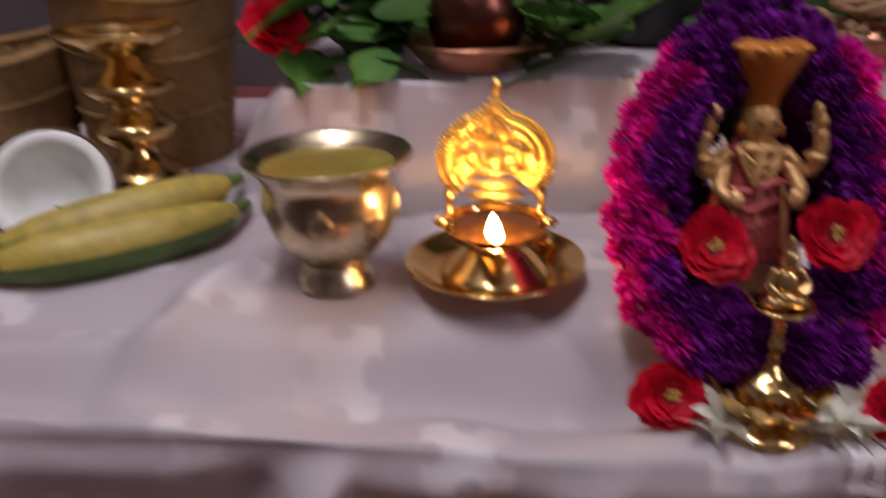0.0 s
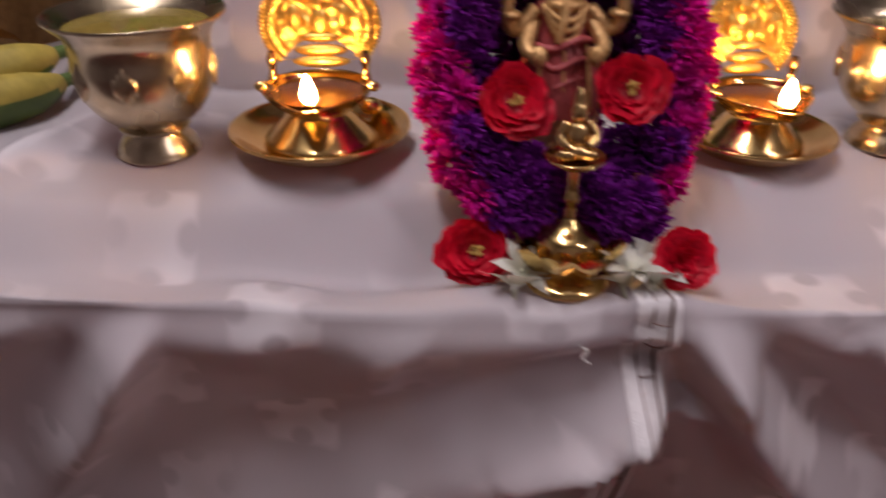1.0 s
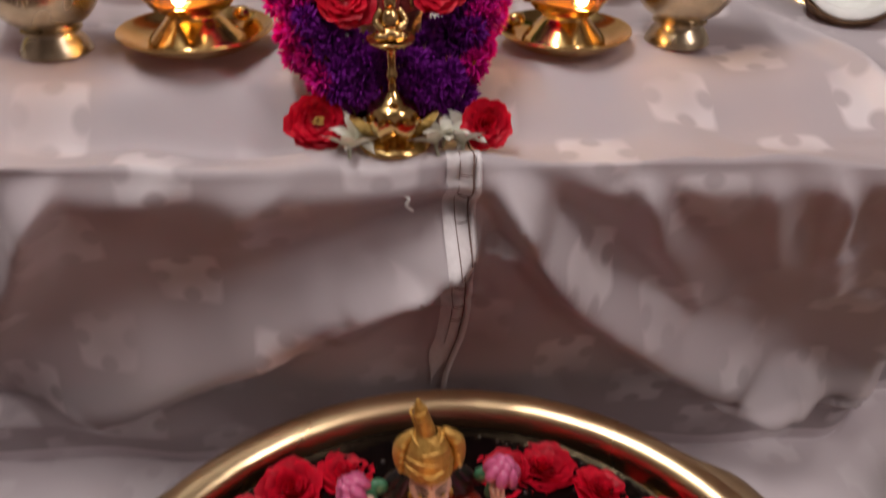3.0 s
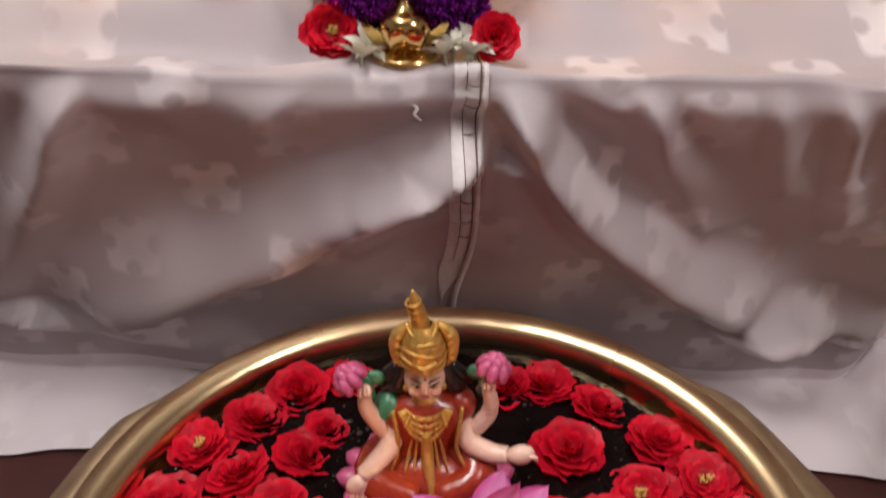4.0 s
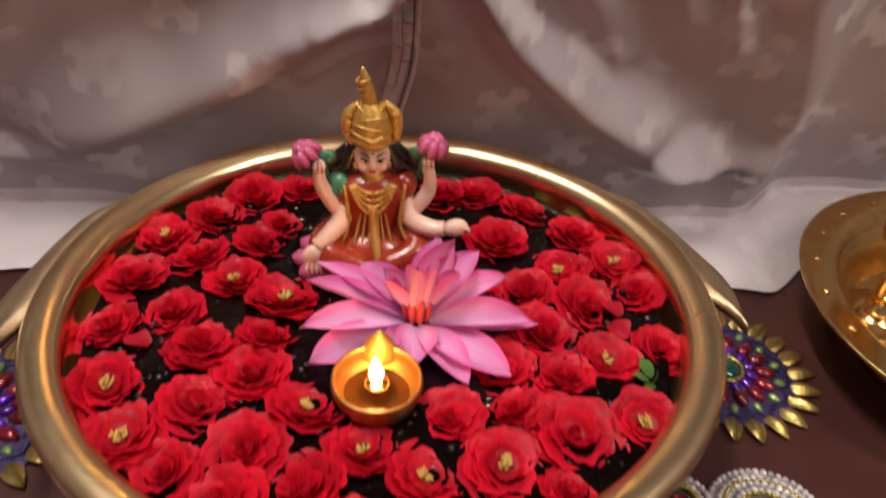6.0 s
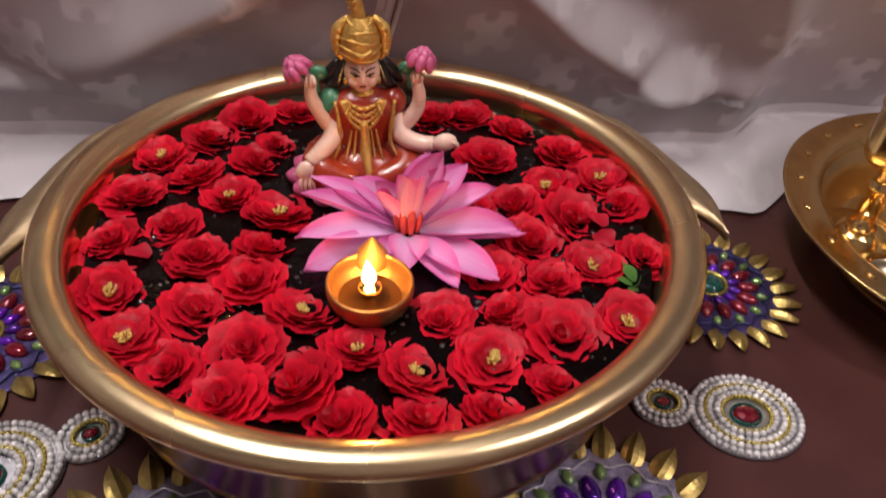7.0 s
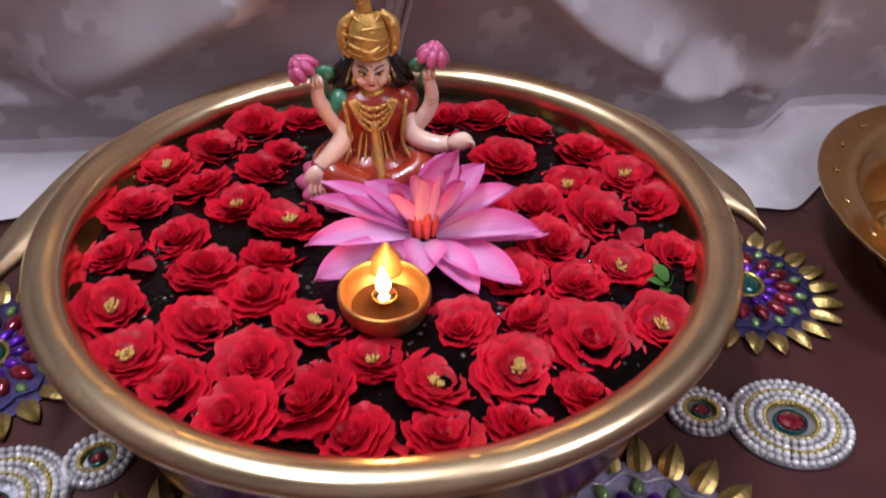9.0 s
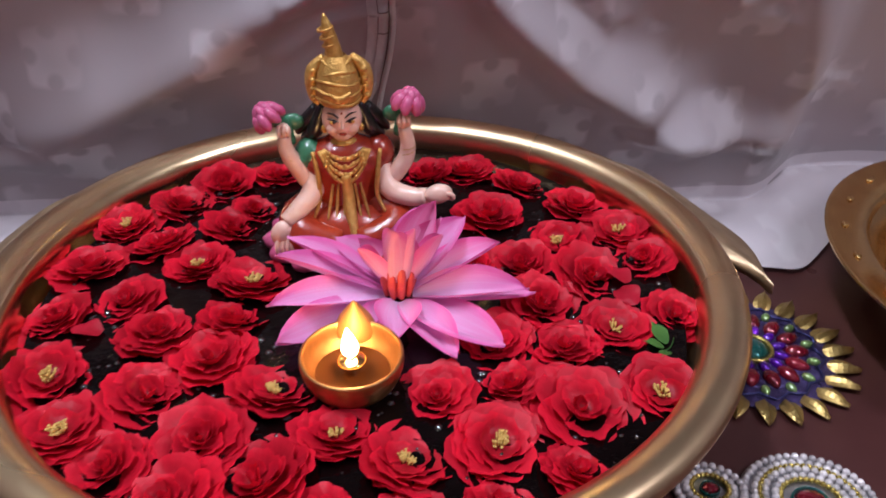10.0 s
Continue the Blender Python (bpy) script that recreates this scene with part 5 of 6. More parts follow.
def garland():
    ob = thing("flower_garland", "oval garland of magenta and purple globe amaranth flowers", "garland", pose(-0.012, 0.262, TOP))
    rnd = random.Random(21)

    def place(a, f, out):
        x = 0.072 * f * math.sin(a) * (1 + 0.10 * math.cos(a + 0.2))
        z = 0.110 - 0.090 * f * math.cos(a)
        return Vector((x, out + 0.42 * z - 0.018, max(0.022, z)))

    for ring, (count, f, blooms, out) in enumerate(((34, 1.04, BLOOM_M, 0.000), (34, 0.96, BLOOM_M, -0.014), (32, 0.86, BLOOM_M, -0.017), (28, 0.72, BLOOM_P, -0.012), (28, 0.92, BLOOM_P, 0.010), (24, 0.68, BLOOM_P, 0.004), (20, 0.52, BLOOM_P, 0.030), (26, 0.86, BLOOM_P, 0.024), (18, 0.34, BLOOM_P, 0.048), (22, 0.60, BLOOM_P, 0.044))):
        for i in range(count):
            a = 2 * math.pi * (i + rnd.uniform(-0.2, 0.2)) / count + ring * 0.4
            low = math.cos(a)
            pick = blooms
            if (ring < 2 and (low > 0.80 or low < -0.80)) or (ring == 2 and (low > 0.45 or low < -0.1 or rnd.random() < 0.3)):
                pick = BLOOM_P
            p = place(a, f + rnd.uniform(-0.03, 0.03), out + rnd.uniform(-0.004, 0.004))
            shared("bloom", rnd.choice(pick), ob, pose(*p, rnd.uniform(0, 360), rnd.uniform(0, 360), 0) @ Matrix.Scale(rnd.uniform(0.85, 1.15), 4))
    for i in range(14):  # full ends that meet at the bottom
        s = -1 if i % 2 else 1
        p = Vector((s * rnd.uniform(0.012, 0.046), rnd.uniform(-0.022, -0.006), rnd.uniform(0.022, 0.050)))
        shared("bloom", rnd.choice(BLOOM_P), ob, pose(*p, rnd.uniform(0, 360), rnd.uniform(0, 360), 0) @ Matrix.Scale(rnd.uniform(1.0, 1.3), 4))
    pts = [tuple(place(2 * math.pi * i / 40, 0.90, 0.0)) for i in range(41)]
    part("cord", tube(pts, (0.002,) * 41, 6, steps=1), LEAF, ob, "thin stringing cord")
    orange = floret(9, 0.004, ORANGE_FLOWER, 30)
    for i in range(16):
        a = rnd.uniform(0, 6.28)
        shared("orange_fleck", orange, ob, pose(*(place(a, rnd.uniform(0.75, 1.0), -0.018)), 0, 0, 0))
    return ob


garland()


def standing_statue():
    bm = bmesh.new()
    G, Pk, Or, Dk = range(4)
    turned([(0.040, 0.0), (0.042, 0.006), (0.034, 0.014), (0.030, 0.03), (0.033, 0.05)], 28, 3, bm, None, G)
    turned([(0.032, 0.045), (0.031, 0.065), (0.027, 0.085), (0.020, 0.098), (0.017, 0.112), (0.019, 0.122), (0.010, 0.130)], 28, 3, bm, Matrix.Diagonal((1.0, 0.7, 1, 1)), Pk)
    for i in range(4):
        z = 0.058 + 0.014 * i
        tube([(-0.022, -0.009, z + 0.010 - 0.012 * (i % 2)), (-0.008, -0.018, z - 0.004), (0.010, -0.018, z + 0.003), (0.022, -0.009, z - 0.002)], (0.002, 0.003, 0.0026, 0.002), 7, bm, Pk)
    ball(bm, (0, -0.004, 0.141), (0.0125, 0.012, 0.0155), G)
    ball(bm, (0, -0.008, 0.124), (0.015, 0.010, 0.006), G)
    tube([(0, -0.012, 0.128), (-0.003, -0.018, 0.112), (-0.006, -0.020, 0.100)], (0.005, 0.004, 0.002), 8, bm, G)
    turned([(0.011, 0.146), (0.0115, 0.156), (0.015, 0.166), (0.021, 0.178), (0.0255, 0.190), (0.018, 0.196), (0, 0.194)], 22, 3, bm, None, Or)
    for i in range(9):
        a = 2 * math.pi * i / 9
        ball(bm, (0.0225 * math.cos(a), 0.0225 * math.sin(a), 0.192), (0.006, 0.006, 0.003), Or, 8, 6)
    ball(bm, (0, 0.012, 0.140), (0.020, 0.010, 0.030), Dk)
    for q in range(3):  # necklaces
        tube([(-0.014 - 0.001 * q, -0.010, 0.125), (-0.006, -0.017, 0.116 - 0.006 * q), (0.006, -0.017, 0.116 - 0.006 * q), (0.014 + 0.001 * q, -0.010, 0.125)], (0.0016, 0.002, 0.002, 0.0016), 6, bm, G)
    for s in (-1, 1):  # eyes and ear ornaments
        ball(bm, (s * 0.0046, -0.0152, 0.143), (0.0026, 0.0012, 0.0012), Dk, 8, 4)
        ball(bm, (s * 0.0128, -0.006, 0.136), (0.003, 0.003, 0.005), Or, 8, 6)
    for q in range(5):  # gilded hem folds
        tube([(-0.016 + 0.008 * q, -0.015, 0.098), (-0.018 + 0.009 * q, -0.0195, 0.075), (-0.020 + 0.010 * q, -0.0205, 0.052)], (0.0010, 0.0016, 0.0016), 6, bm, G if q % 2 == 0 else Pk)
    for s in (-1, 1):
        tube([(s * 0.018, -0.002, 0.120), (s * 0.034, -0.006, 0.106), (s * 0.041, -0.010, 0.120), (s * 0.038, -0.010, 0.137)], (0.0060, 0.0056, 0.0050, 0.0046), 10, bm, G)
        ball(bm, (s * 0.037, -0.011, 0.142), (0.0052, 0.0042, 0.0075), G, 10, 8)
        ball(bm, (s * 0.034, -0.012, 0.150), (0.004, 0.003, 0.006), G, 8, 6)
        tube([(s * 0.020, -0.002, 0.112), (s * 0.027, -0.016, 0.098), (s * 0.020, -0.026, 0.092)], (0.0058, 0.0055, 0.0045), 10, bm, G)
        ball(bm, (s * 0.020, -0.028, 0.094), (0.006, 0.005, 0.0075), G, 10, 8)
        ball(bm, (s * 0.038, -0.010, 0.118), (0.008, 0.007, 0.004), G, 10, 6)
    ob = part("garlanded_statue", bm, [mat("old_gilding", (0.86, 0.52, 0.22), 0.4, 0.45, scale=150, second=(0.56, 0.30, 0.10), bump=0.5, bump_scale=400), mat("rose_pink_cloth", (0.48, 0.08, 0.08), 0.5, scale=120, bump=0.5), mat("orange_crown", (0.62, 0.22, 0.03), 0.4, 0.3, scale=120), HAIR], at=pose(-0.013, 0.302, SHELF - 0.004) @ Matrix.Diagonal((0.80, 0.9, 0.80, 1)))
    return tagged(ob, "gilded standing statue in pink dress with orange crown", "statue")


standing_statue()


def lotus_stand():
    ob = thing("brass_lotus_stand", "small brass stand with lotus-petal foot and slim stem", "stand", pose(-0.015, 0.232, TOP - 0.002))
    part("foot", turned([(0, 0), (0.0235, 0), (0.0250, 0.003), (0.021, 0.006), (0.013, 0.009), (0.0170, 0.014), (0.0185, 0.021), (0.0160, 0.029), (0.0085, 0.034), (0.004, 0.039)], 32), BRASS_POLISHED, ob, "round belly over a flat foot")
    me = mesh_of("lotus_petal", lotus_petal(0.030, 0.021, 0.7, 0.55, 4), BRASS_POLISHED)
    for i in range(8):
        shared("lotus_petal", me, ob, pose(0, 0, 0.004, 0, 0, 45 * i + 22) @ pose(0, 0.007, 0, 14, 0, 0))
    part("stem", turned([(0.004, 0.033), (0.0032, 0.045), (0.0046, 0.05), (0.0032, 0.056), (0.004, 0.066), (0.0062, 0.071)], 18), BRASS_POLISHED, ob)
    part("dish", turned([(0, 0.069), (0.012, 0.070), (0.0160, 0.0735), (0.0155, 0.075), (0.011, 0.073), (0, 0.073)], 32), BRASS_POLISHED, ob)
    return ob


lotus_stand()
bm = bmesh.new()
ball(bm, (0, 0, 0.006), (0.012, 0.010, 0.006))
ball(bm, (0, 0, 0.014), (0.009, 0.008, 0.010))
ball(bm, (0, -0.001, 0.028), (0.0058, 0.0058, 0.007))
tube([(0, 0, 0.032), (0, 0, 0.038), (0, 0, 0.042)], (0.005, 0.0035, 0.0008), 10, bm)
for s in (-1, 1):
    tube([(s * 0.007, 0, 0.022), (s * 0.012, -0.004, 0.015), (s * 0.006, -0.009, 0.010)], (0.003, 0.0028, 0.0024), 8, bm)
    ball(bm, (s * 0.007, -0.006, 0.005), (0.007, 0.005, 0.004))
tagged(part("little_seated_statue", bm, BRASS, at=pose(-0.015, 0.232, TOP + 0.0705) @ Matrix.Diagonal((0.8, 0.8, 0.92, 1))), "tiny seated tarnished brass statue on a dish", "statue")

# roses that face forward, on the cloth and in the garland
for x, y, z, r, tip, turn, op in ((-0.066, 0.222, TOP + 0.015, 0.0180, 62, 8, True), (0.048, 0.208, TOP + 0.014, 0.0175, 60, 40, False)):
    ob = copy_thing(kinds[op][0], pose(x, y + 0.014, z, tip, 0, 0) @ pose(0, 0, 0, 0, 0, turn) @ Matrix.Scale(r / 0.0245, 4))
    tagged(ob, "deep red rose leaning upright on the white cloth", "rose", "roses on the altar")
for x, y, z, r, turn in ((-0.040, 0.232, TOP + 0.084, 0.0195, 10), (0.022, 0.230, TOP + 0.090, 0.0195, 70)):
    ob = copy_thing(kinds[True][1], pose(x - 0.004, y + 0.030, z + 0.007, 62, 0, 0) @ pose(0, 0, 0, 0, 0, turn) @ Matrix.Scale(r / 0.0238, 4))
    tagged(ob, "bright red rose tucked into the flower garland", "rose", "roses on the altar")

# white jasmine at the foot of the stand
rnd = random.Random(8)
jas = mesh_of("petal", petal(0.020, 0.0090, 0.3, 0.15, 0.2, 0.0, 2, 4, 5, tip=1.0), WHITE_PETAL)
for x, y, z in ((-0.046, 0.214, 0.004), (-0.040, 0.226, 0.006), (0.012, 0.212, 0.006), (0.020, 0.220, 0.008), (0.030, 0.212, 0.006), (0.036, 0.226, 0.008)):
    ob = thing("jasmine_flower", "small white jasmine flower lying on the cloth", "flower", pose(x, y, TOP + z, rnd.uniform(-30, 30), rnd.uniform(-30, 30), rnd.uniform(0, 360)), "jasmine by the stand")
    for i in range(6):
        shared("petal", jas, ob, pose(0, 0, 0, 0, 0, 60 * i) @ pose(0, 0.001, 0, 24, 0, 0))
    part("tube", tube([(0, 0, 0.001), (0.001, 0, -0.004), (0.002, 0.001, -0.009)], (0.0016, 0.0014, 0.001), 7), WHITE_PETAL, ob)

# ---- fruit and vessels beside the steps ----
PEEL = mat("banana_peel", (0.50, 0.37, 0.07), 0.5, scale=40, second=(0.28, 0.22, 0.04), bump=0.2)
PEEL_GREEN = mat("green_banana_peel", (0.10, 0.16, 0.03), 0.5, scale=40, second=(0.05, 0.09, 0.02), bump=0.2)


def banana(pts, label):
    bm = tube(pts, (0.008, 0.017, 0.0195, 0.019, 0.015, 0.006), 14)
    c = sum((Vector(p) for p in pts), Vector()) / len(pts)
    for f in bm.faces:
        f.material_index = 1 if f.calc_center_median().z < c.z + 0.001 else 0
    ob = thing("banana", label, "banana", Matrix(), "bananas")
    part("fruit", bm, [PEEL, PEEL_GREEN], ob)
    e = Vector(pts[-1])
    part("stalk", tube([pts[-2], e, e + (e - Vector(pts[-2])) * 0.6], (0.008, 0.0055, 0.004), 8), PEEL_GREEN, ob, "green-brown stalk")
    return ob


banana([(-0.498, 0.359, 0.424), (-0.468, 0.364, 0.430), (-0.433, 0.380, 0.435), (-0.398, 0.404, 0.438), (-0.370, 0.428, 0.440), (-0.356, 0.444, 0.442)], "ripe yellow banana with green underside on the cloth")
banana([(-0.493, 0.342, 0.420), (-0.458, 0.346, 0.424), (-0.423, 0.360, 0.425), (-0.388, 0.384, 0.425), (-0.362, 0.408, 0.425), (-0.348, 0.426, 0.427)], "green-sided banana lying lowest on the cloth")
HUSK = mat("coconut_shell", (0.16, 0.085, 0.035), 0.85, scale=90, second=(0.09, 0.045, 0.02), bump=0.9, bump_scale=260)
FLESH = mat("coconut_flesh", (0.78, 0.78, 0.74), 0.45, scale=50, second=(0.68, 0.70, 0.66))


def coconut_half(at, label):
    ob = thing("coconut_half", label, "coconut", at, "coconut halves")
    sh = [(0, -0.046), (0.022, -0.042), (0.038, -0.027), (0.045, -0.008), (0.0462, 0.006), (0.0445, 0.0068), (0.0435, 0.004)]
    bm = turned(sh, 40)
    for v in bm.verts:
        v.co += v.co.normalized() * 0.0016 * noise.noise(v.co * 120)
    part("shell", bm, HUSK, ob, "brown fibrous shell")
    part("flesh", turned([(0.0435, 0.0055), (0.0425, 0.0085), (0.035, 0.0078), (0.030, -0.002), (0.022, -0.018), (0, -0.027)], 40), FLESH, ob, "white flesh")
    lf = mesh_of("leaf_fleck", petal(0.010, 0.004, 0.2, 0.0, 0.2, 0.0, 1, 4, 4, tip=1.0), LEAF)
    shared("leaf_fleck", lf, ob, pose(0.006, -0.014, -0.018, 0, 0, 60))
    return ob


coconut_half(pose(-0.478, 0.418, 0.448, 62, 8, 12), "halved coconut with white flesh propped on the cloth")
coconut_half(pose(0.400, 0.390, 0.438, 55, -12, -20), "halved coconut with white flesh propped on the cloth")


def brass_pot(x, y, z, s, label, turn=0):
    ob = thing("brass_lamp_stand", label, "lamp stand", pose(x, y, z, 0, 0, turn) @ Matrix.Scale(s, 4), "brass vessels")
    part("foot", turned([(0, 0), (0.052, 0), (0.054, 0.006), (0.044, 0.014), (0.036, 0.03), (0.020, 0.042), (0.014, 0.052)], 40), BRASS_POLISHED, ob)
    part("stem", turned([(0.014, 0.052), (0.030, 0.062), (0.033, 0.072), (0.022, 0.082), (0.017, 0.090), (0.034, 0.100), (0.038, 0.108), (0.022, 0.118), (0.011, 0.13)], 32), BRASS_POLISHED, ob)
    part("bowl", turned([(0.011, 0.13), (0.030, 0.134), (0.048, 0.146), (0.052, 0.152), (0.049, 0.153), (0.03, 0.141), (0, 0.138)], 40), BRASS_POLISHED, ob)
    return ob


brass_pot(-0.445, 0.505, shelf(-0.445) - 0.006, 0.95, "turned brass lamp stand beside the altar step")
brass_pot(0.420, 0.475, shelf(0.420) - 0.006, 0.9, "turned brass lamp stand beside the altar step")
SACK = mat("brown_jute", (0.30, 0.17, 0.06), 0.8, scale=60, second=(0.2, 0.11, 0.035), bump=0.9, bump_scale=300)


def basket(x, y, z, r, h, turn):
    """An open woven basket with a folded, uneven lip."""
    prof = [(0, 0), (r * 0.7, 0.0), (r * 0.78, 0.01), (r * 0.9, h * 0.5), (r, h * 0.96), (r * 1.03, h), (r * 0.99, h * 1.01), (r * 0.86, h * 0.5), (r * 0.7, 0.02), (0, 0.015)]
    bm = turned(prof, 72, 6)
    for v in bm.verts:
        a = math.atan2(v.co.y, v.co.x)
        rr = math.hypot(v.co.x, v.co.y)
        if rr > r * 0.4:
            f = 1 + 0.016 * math.sin(a * 26 + (1.5 if int(v.co.z * 90) % 2 else 0)) + 0.05 * math.sin(3 * a + turn) * v.co.z / h
            v.co.x *= f
            v.co.y *= f
            v.co.z *= 1 + 0.06 * math.sin(2 * a + turn)
    ob = thing("jute_basket", "brown woven jute basket standing behind the brass lamp", "basket", pose(x, y, z, 0, 0, turn * 20), "baskets")
    part("body", bm, SACK, ob)
    for q, lift in enumerate((0.99, 0.66, 0.33)):
        pts = []
        for i in range(41):
            a = 2 * math.pi * i / 40
            rr = r * (0.78 + 0.24 * lift) * (1 + 0.05 * math.sin(3 * a + turn) * lift)
            pts.append((rr * math.cos(a), rr * math.sin(a), h * lift * (1 + 0.06 * math.sin(2 * a + turn))))
        part("rim" if q == 0 else "band", tube(pts, (0.0045 if q == 0 else 0.003,) * 41, 8, steps=1), SACK, ob)
    return ob


basket(-0.475, 0.640, shelf(-0.475) - 0.006, 0.085, 0.17, 1)
basket(-0.610, 0.60, shelf(-0.610) - 0.006, 0.075, 0.12, 2)
basket(0.520, 0.60, shelf(0.520) - 0.006, 0.09, 0.15, 3)
APPLE = mat("red_apple_skin", (0.36, 0.04, 0.035), 0.35, scale=40, second=(0.50, 0.22, 0.08), coat=0.3, bump=0.05)


def fruit(x, y, z, r, m, label, turn):
    ob = thing("pomegranate" if m is not APPLE else "apple", label, "fruit", pose(x, y, z, 12, -9, turn), "fruit on the altar")
    part("flesh", turned([(0, -r * 0.82), (r * 0.4, -r * 0.88), (r * 0.92, -r * 0.35), (r, r * 0.15), (r * 0.75, r * 0.68), (r * 0.3, r * 0.82), (0.0, r * 0.66)], 28), m, ob)
    part("stalk", tube([(0, 0, r * 0.66), (0.001, 0, r * 0.9), (0.003, 0, r * 1.08)], (0.0016, 0.0013, 0.0016), 6), WOOD, ob)
    return ob


fruit(0.385, 0.525, shelf(1) + 0.080, 0.033, APPLE, "red apple with yellow streaks", 10)
fruit(0.440, 0.510, shelf(1) + 0.078, 0.032, mat("yellow_apple_skin", (0.55, 0.28, 0.10), 0.4, scale=30, second=(0.45, 0.10, 0.06)), "yellow and pink pomegranate in the bowl", 50)
fruit(0.425, 0.560, shelf(1) + 0.112, 0.034, APPLE, "red apple with yellow streaks", 80)
fruit(0.350, 0.560, shelf(1) + 0.074, 0.032, APPLE, "dark red apple in the bowl", 130)
bowl = thing("brass_fruit_bowl", "brass fruit bowl on a low foot beside the step", "bowl", pose(0.405, 0.535, shelf(1) - 0.006) @ Matrix.Diagonal((1, 1, 0.66, 1)))
part("bowl", turned([(0, 0), (0.045, 0), (0.04, 0.02), (0.03, 0.035), (0.06, 0.055), (0.088, 0.085), (0.094, 0.1), (0.09, 0.1), (0.055, 0.06), (0, 0.05)], 48), BRASS, bowl)

# ---- second step: copper plates and heaped leaves ----


def copper_plate(x, y, label):
    ob = thing("copper_plate", label, "plate", pose(x, y, TIER - 0.002), "copper plates on the upper step")
    part("dish", turned([(0, 0.0), (0.036, 0.0), (0.045, 0.006), (0.054, 0.016), (0.0555, 0.0175), (0.054, 0.019), (0.044, 0.010), (0.035, 0.004), (0, 0.004)], 56), COPPER, ob)
    part("rim", turned([(0.0530, 0.0165), (0.0556, 0.0185), (0.0530, 0.0205)], 56), COPPER, ob)
    return ob


copper_plate(-0.163, 0.500, "shallow copper plate on the upper cloth step")
copper_plate(0.125, 0.500, "shallow copper plate heaped with dried roots")
pot = thing("dark_copper_pot", "dark round copper water pot on a plate", "pot", pose(-0.163, 0.500, TIER + 0.002))
part("body", turned([(0, 0), (0.024, 0), (0.036, 0.02), (0.038, 0.04), (0.028, 0.06), (0.020, 0.07), (0.026, 0.08), (0.024, 0.08), (0.018, 0.07), (0, 0.065)], 40), mat("dark_copper", (0.18, 0.06, 0.045), 0.3, 1.0), pot)
rnd = random.Random(4)
ROOT = mat("dried_root", (0.30, 0.17, 0.09), 0.85, scale=90, bump=0.6)
for i in range(16):
    a, r = rnd.uniform(0, 6.28), rnd.uniform(0, 0.03)
    x, y, z = 0.125 + r * math.cos(a), 0.500 + r * math.sin(a), TIER + 0.008 + rnd.uniform(0, 0.03)
    d = Vector((rnd.uniform(-1, 1), rnd.uniform(-1, 1), rnd.uniform(-0.4, 0.8))).normalized() * 0.018
    ob = part("dried_root", tube([Vector((x, y, z)) - d, (x + 0.003, y, z + 0.002), Vector((x, y, z)) + d], (0.003, 0.0042, 0.002), 7), ROOT)
    tagged(ob, "dried brown root piece heaped on the plate", "root", "dried roots")

leaf_shapes = [mesh_of("leaf", petal(0.062, 0.046, 0.18, 0.25 * s, 0.15, 0.05, 40 + i, 6, 8, tip=1.0), LEAF) for i, s in enumerate((1.0, 0.2, -0.4))]


def leaf_heap(x0, x1, y0, y1, count, seed, label, high):
    ob = thing("leaf_heap", label, "leaves", pose((x0 + x1) / 2, (y0 + y1) / 2, TIER - 0.002), "heaps of green leaves")
    rnd = random.Random(seed)
    for i in range(count):
        x, y = rnd.uniform(x0, x1) - (x0 + x1) / 2, rnd.uniform(y0, y1) - (y0 + y1) / 2
        z = 0.006 + high * rnd.random() * (0.35 + 0.65 * (y - y0 + (y0 + y1) / 2) / (y1 - y0))
        shared("leaf", rnd.choice(leaf_shapes), ob, pose(x, y, z, 0, 0, rnd.uniform(0, 360)) @ pose(0, 0, 0, rnd.uniform(-35, 40), rnd.uniform(-35, 35), 0) @ Matrix.Scale(rnd.uniform(0.7, 1.15), 4))
    return ob


leaf_heap(-0.315, -0.215, 0.475, 0.58, 44, 1, "heap of fresh green betel leaves at the step edge", 0.09)
leaf_heap(-0.225, -0.045, 0.565, 0.66, 54, 2, "fresh green leaves spread behind a copper plate", 0.16)
leaf_heap(-0.105, -0.065, 0.475, 0.55, 16, 3, "a few green leaves beside the copper plate", 0.05)
leaf_heap(0.035, 0.075, 0.470, 0.55, 14, 4, "a few green leaves beside the copper plate", 0.04)
leaf_heap(0.185, 0.300, 0.475, 0.58, 44, 5, "heap of fresh green betel leaves at the step edge", 0.08)
leaf_heap(0.030, 0.200, 0.565, 0.66, 50, 6, "fresh green leaves spread behind a copper plate", 0.15)
DARK_POT = mat("dark_iron", (0.03, 0.03, 0.032), 0.4, 0.5, scale=60)
kal = thing("dark_metal_pot", "dark grey metal pot standing among the leaves", "pot", pose(-0.01, 0.60, TIER - 0.003))
part("body", turned([(0, 0), (0.04, 0), (0.058, 0.03), (0.06, 0.06), (0.045, 0.09), (0.032, 0.1), (0.04, 0.115), (0.037, 0.115), (0.028, 0.1), (0, 0.09)], 40), DARK_POT, kal)
ob = copy_thing(kinds[False][1], pose(-0.318, 0.500, TIER + 0.03, 55, -20, 30) @ Matrix.Scale(1.15, 4))
tagged(ob, "dark red rose laid at the corner of the upper step", "rose", "roses on the altar")

# ---- seam, piping and a stray thread on the hanging cloth ----
cloth = bpy.data.objects["altar_cloth"]


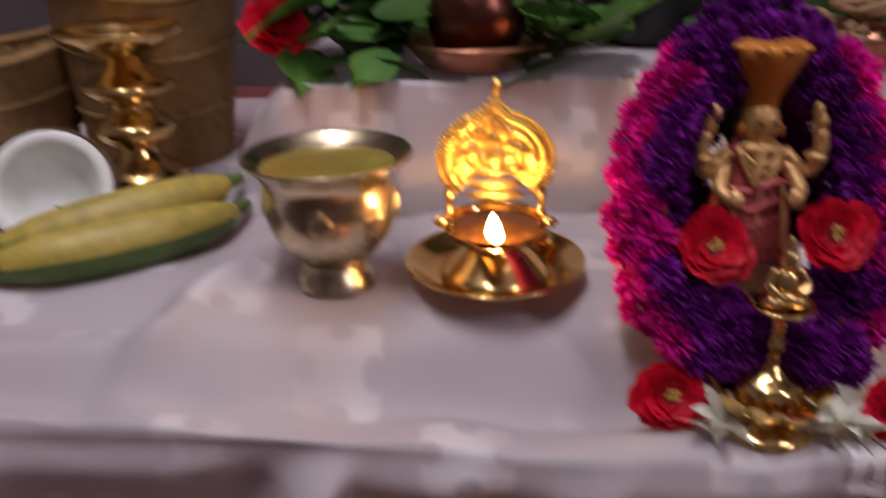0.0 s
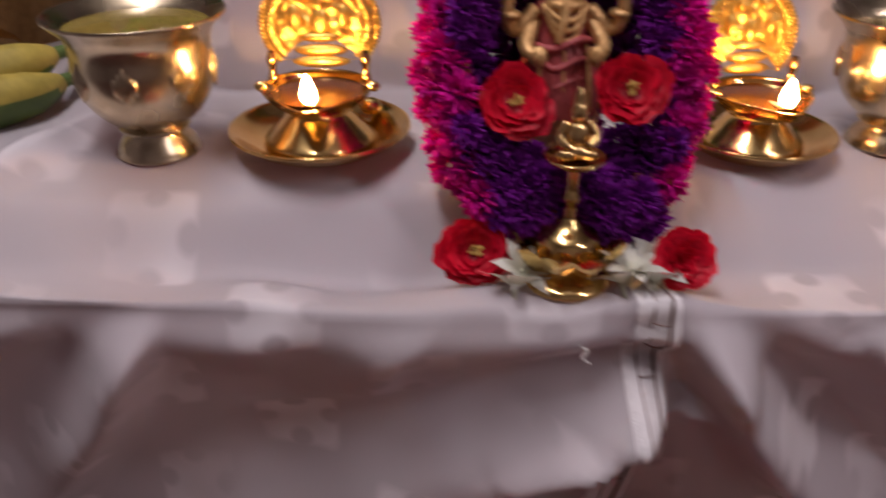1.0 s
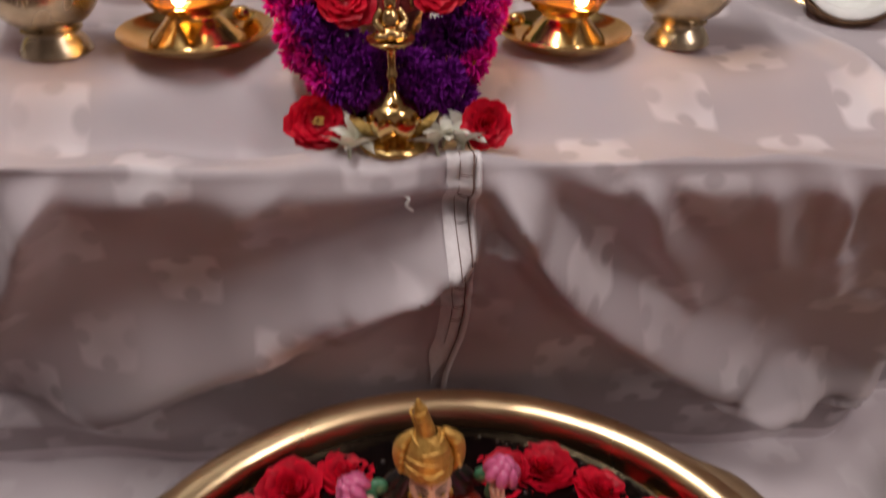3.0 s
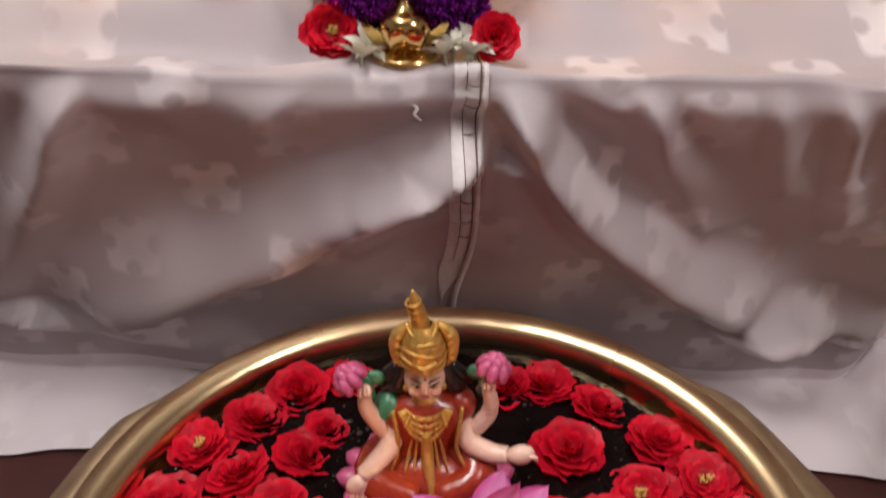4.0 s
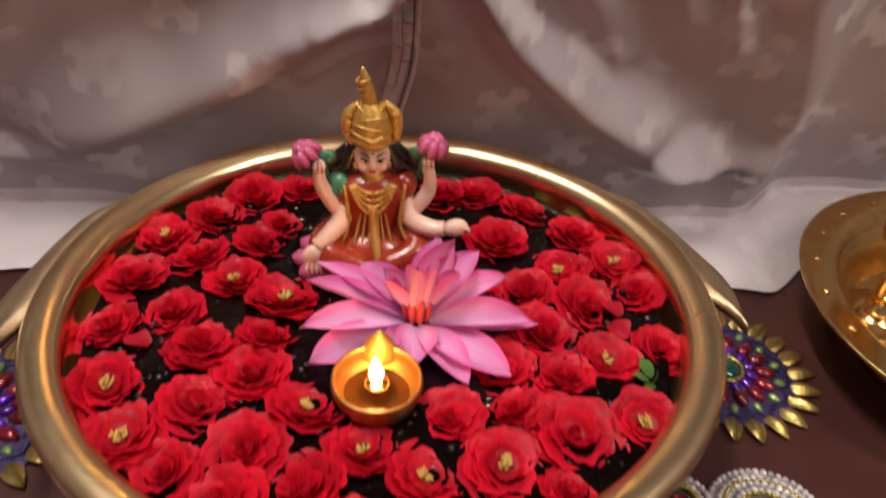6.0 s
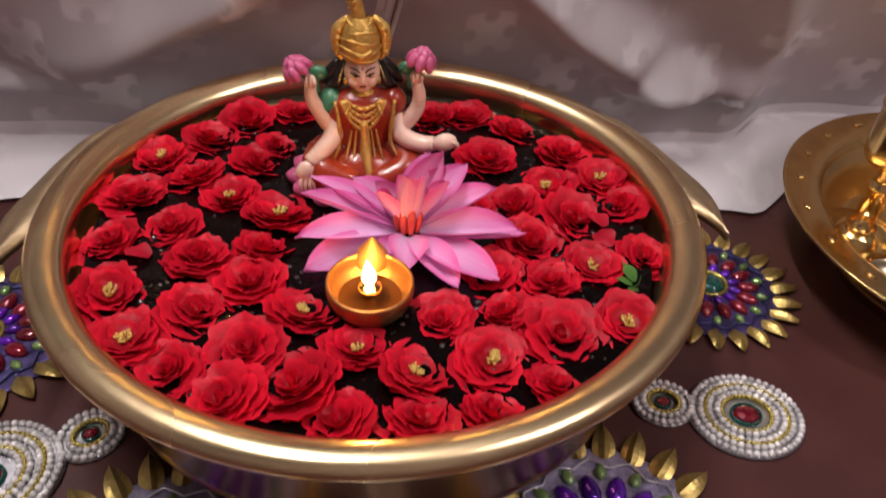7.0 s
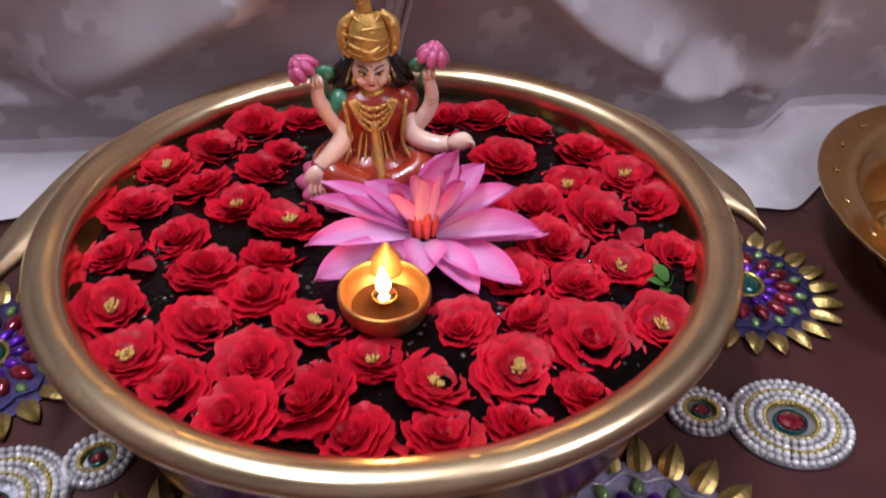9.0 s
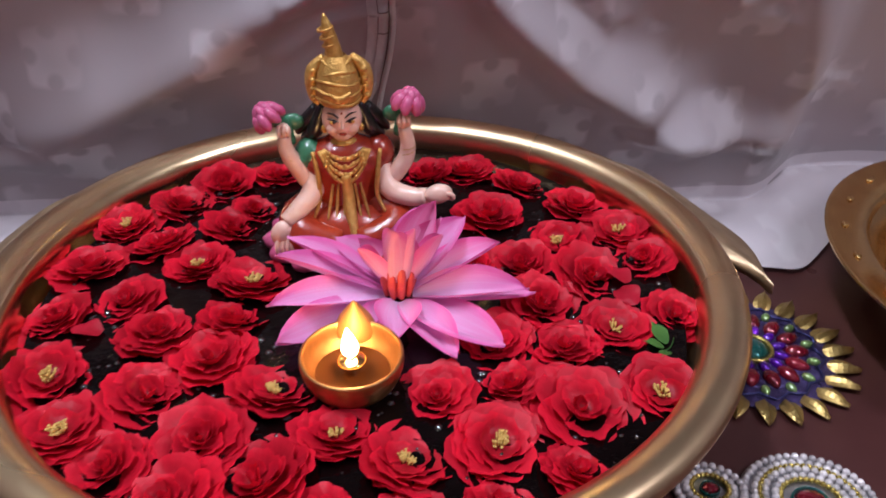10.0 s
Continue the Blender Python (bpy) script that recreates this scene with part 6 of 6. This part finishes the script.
def seam(x_of, v0, v1, half, lift, material, name, label, n=70):
    bm = bmesh.new()
    uvl = bm.loops.layers.uv.new("UVMap")
    rows = []
    for i in range(n + 1):
        v = v0 + (v1 - v0) * i / n
        c = x_of(v)
        row = []
        for s in (-1, -0.5, 0, 0.5, 1):
            p = cloth_point(c + s * half * step(v0, v0 + 0.05, v) + 0.0001 * s, v)
            p.y -= lift * (1 - 0.5 * s * s)
            p.z += lift * 0.6 * (1 - 0.5 * s * s)
            row.append(bm.verts.new(p))
        rows.append(row)
    for i, (a, b) in enumerate(zip(rows, rows[1:])):
        for j in range(4):
            f = bm.faces.new((a[j], a[j + 1], b[j + 1], b[j]))
            for lo in f.loops:
                lo[uvl].uv = (lo.vert.co.x, lo.vert.co.z)
    return part(name, bm, material, cloth, label)


def seam_x(v):
    return 0.033 - 0.014 * step(0.31, 0.20, v) + 0.0015 * math.sin(v * 30)


BROWN_THREAD = mat("brown_thread", (0.22, 0.13, 0.11), 0.8, scale=200)
TAPE = mat("white_cotton_tape", (0.70, 0.67, 0.67), 0.75, scale=120, second=(0.60, 0.57, 0.57), bump=0.5, bump_scale=900, sheen=0.2)
seam(lambda v: seam_x(v) - 0.0065, 0.20, TOP + 0.135, 0.0095, 0.0026, TAPE, "selvedge", "folded white selvedge band")
seam(lambda v: seam_x(v) + 0.0050, 0.10, TOP + 0.13, 0.0024, 0.0034, TAPE, "edge_roll", "rolled white edge")
seam(lambda v: seam_x(v) + 0.0018, 0.22, TOP + 0.13, 0.0005, 0.0042, BROWN_THREAD, "stitch_line", "brown stitched line")
seam(lambda v: seam_x(v) - 0.0075, 0.26, TOP + 0.10, 0.0003, 0.0038, BROWN_THREAD, "stitch_line", "brown stitched line")
for i in range(9):
    v = 0.29 + 0.021 * i
    a, b = cloth_point(seam_x(v) - 0.0075, v), cloth_point(seam_x(v) + 0.0018, v)
    up = Vector((0, -0.0042, 0.0022))
    part("cross_stitch", tube([a + up, (a + b) / 2 + up * 1.1 + Vector((0, 0, -0.0012)), b + up], (0.0004, 0.0005, 0.0004), 5, steps=2), BROWN_THREAD, cloth)
p = cloth_point(-0.010, 0.343 + 0.073)
ob = part("thread_scrap", tube([p + Vector((-0.005, -0.002, 0.008)), p + Vector((0.002, -0.003, 0.003)), p + Vector((0.0, -0.003, -0.002)), p + Vector((0.005, -0.002, -0.007))], (0.0005, 0.0012, 0.0012, 0.0006), 6), FLESH)
tagged(ob, "scrap of pale thread clinging to the hanging cloth", "thread")

# small glossy domes added on the water to stand in for its glints
GLINT_DOME = mat("water_glint", (0.02, 0.018, 0.018), 0.02, 0.0, vary=0.1, bump=0, spec=1.0, coat=1.0, rough_vary=0.0)
rnd = random.Random(31)
bm = bmesh.new()
for i in range(520):
    a, r = rnd.uniform(0, 6.283), 0.203 * math.sqrt(rnd.random())
    q = 0.0007 + 0.0019 * rnd.random() ** 2
    ball(bm, (URLI_C.x + r * math.cos(a), URLI_C.y + r * math.sin(a), 0.1234), (q * rnd.uniform(0.8, 1.4), q, q * 0.7), 0, 8, 5)
tagged(part("water_glint_domes", bm, GLINT_DOME), "fine domes added for glints on the dark water", "drops", kind="stuff")
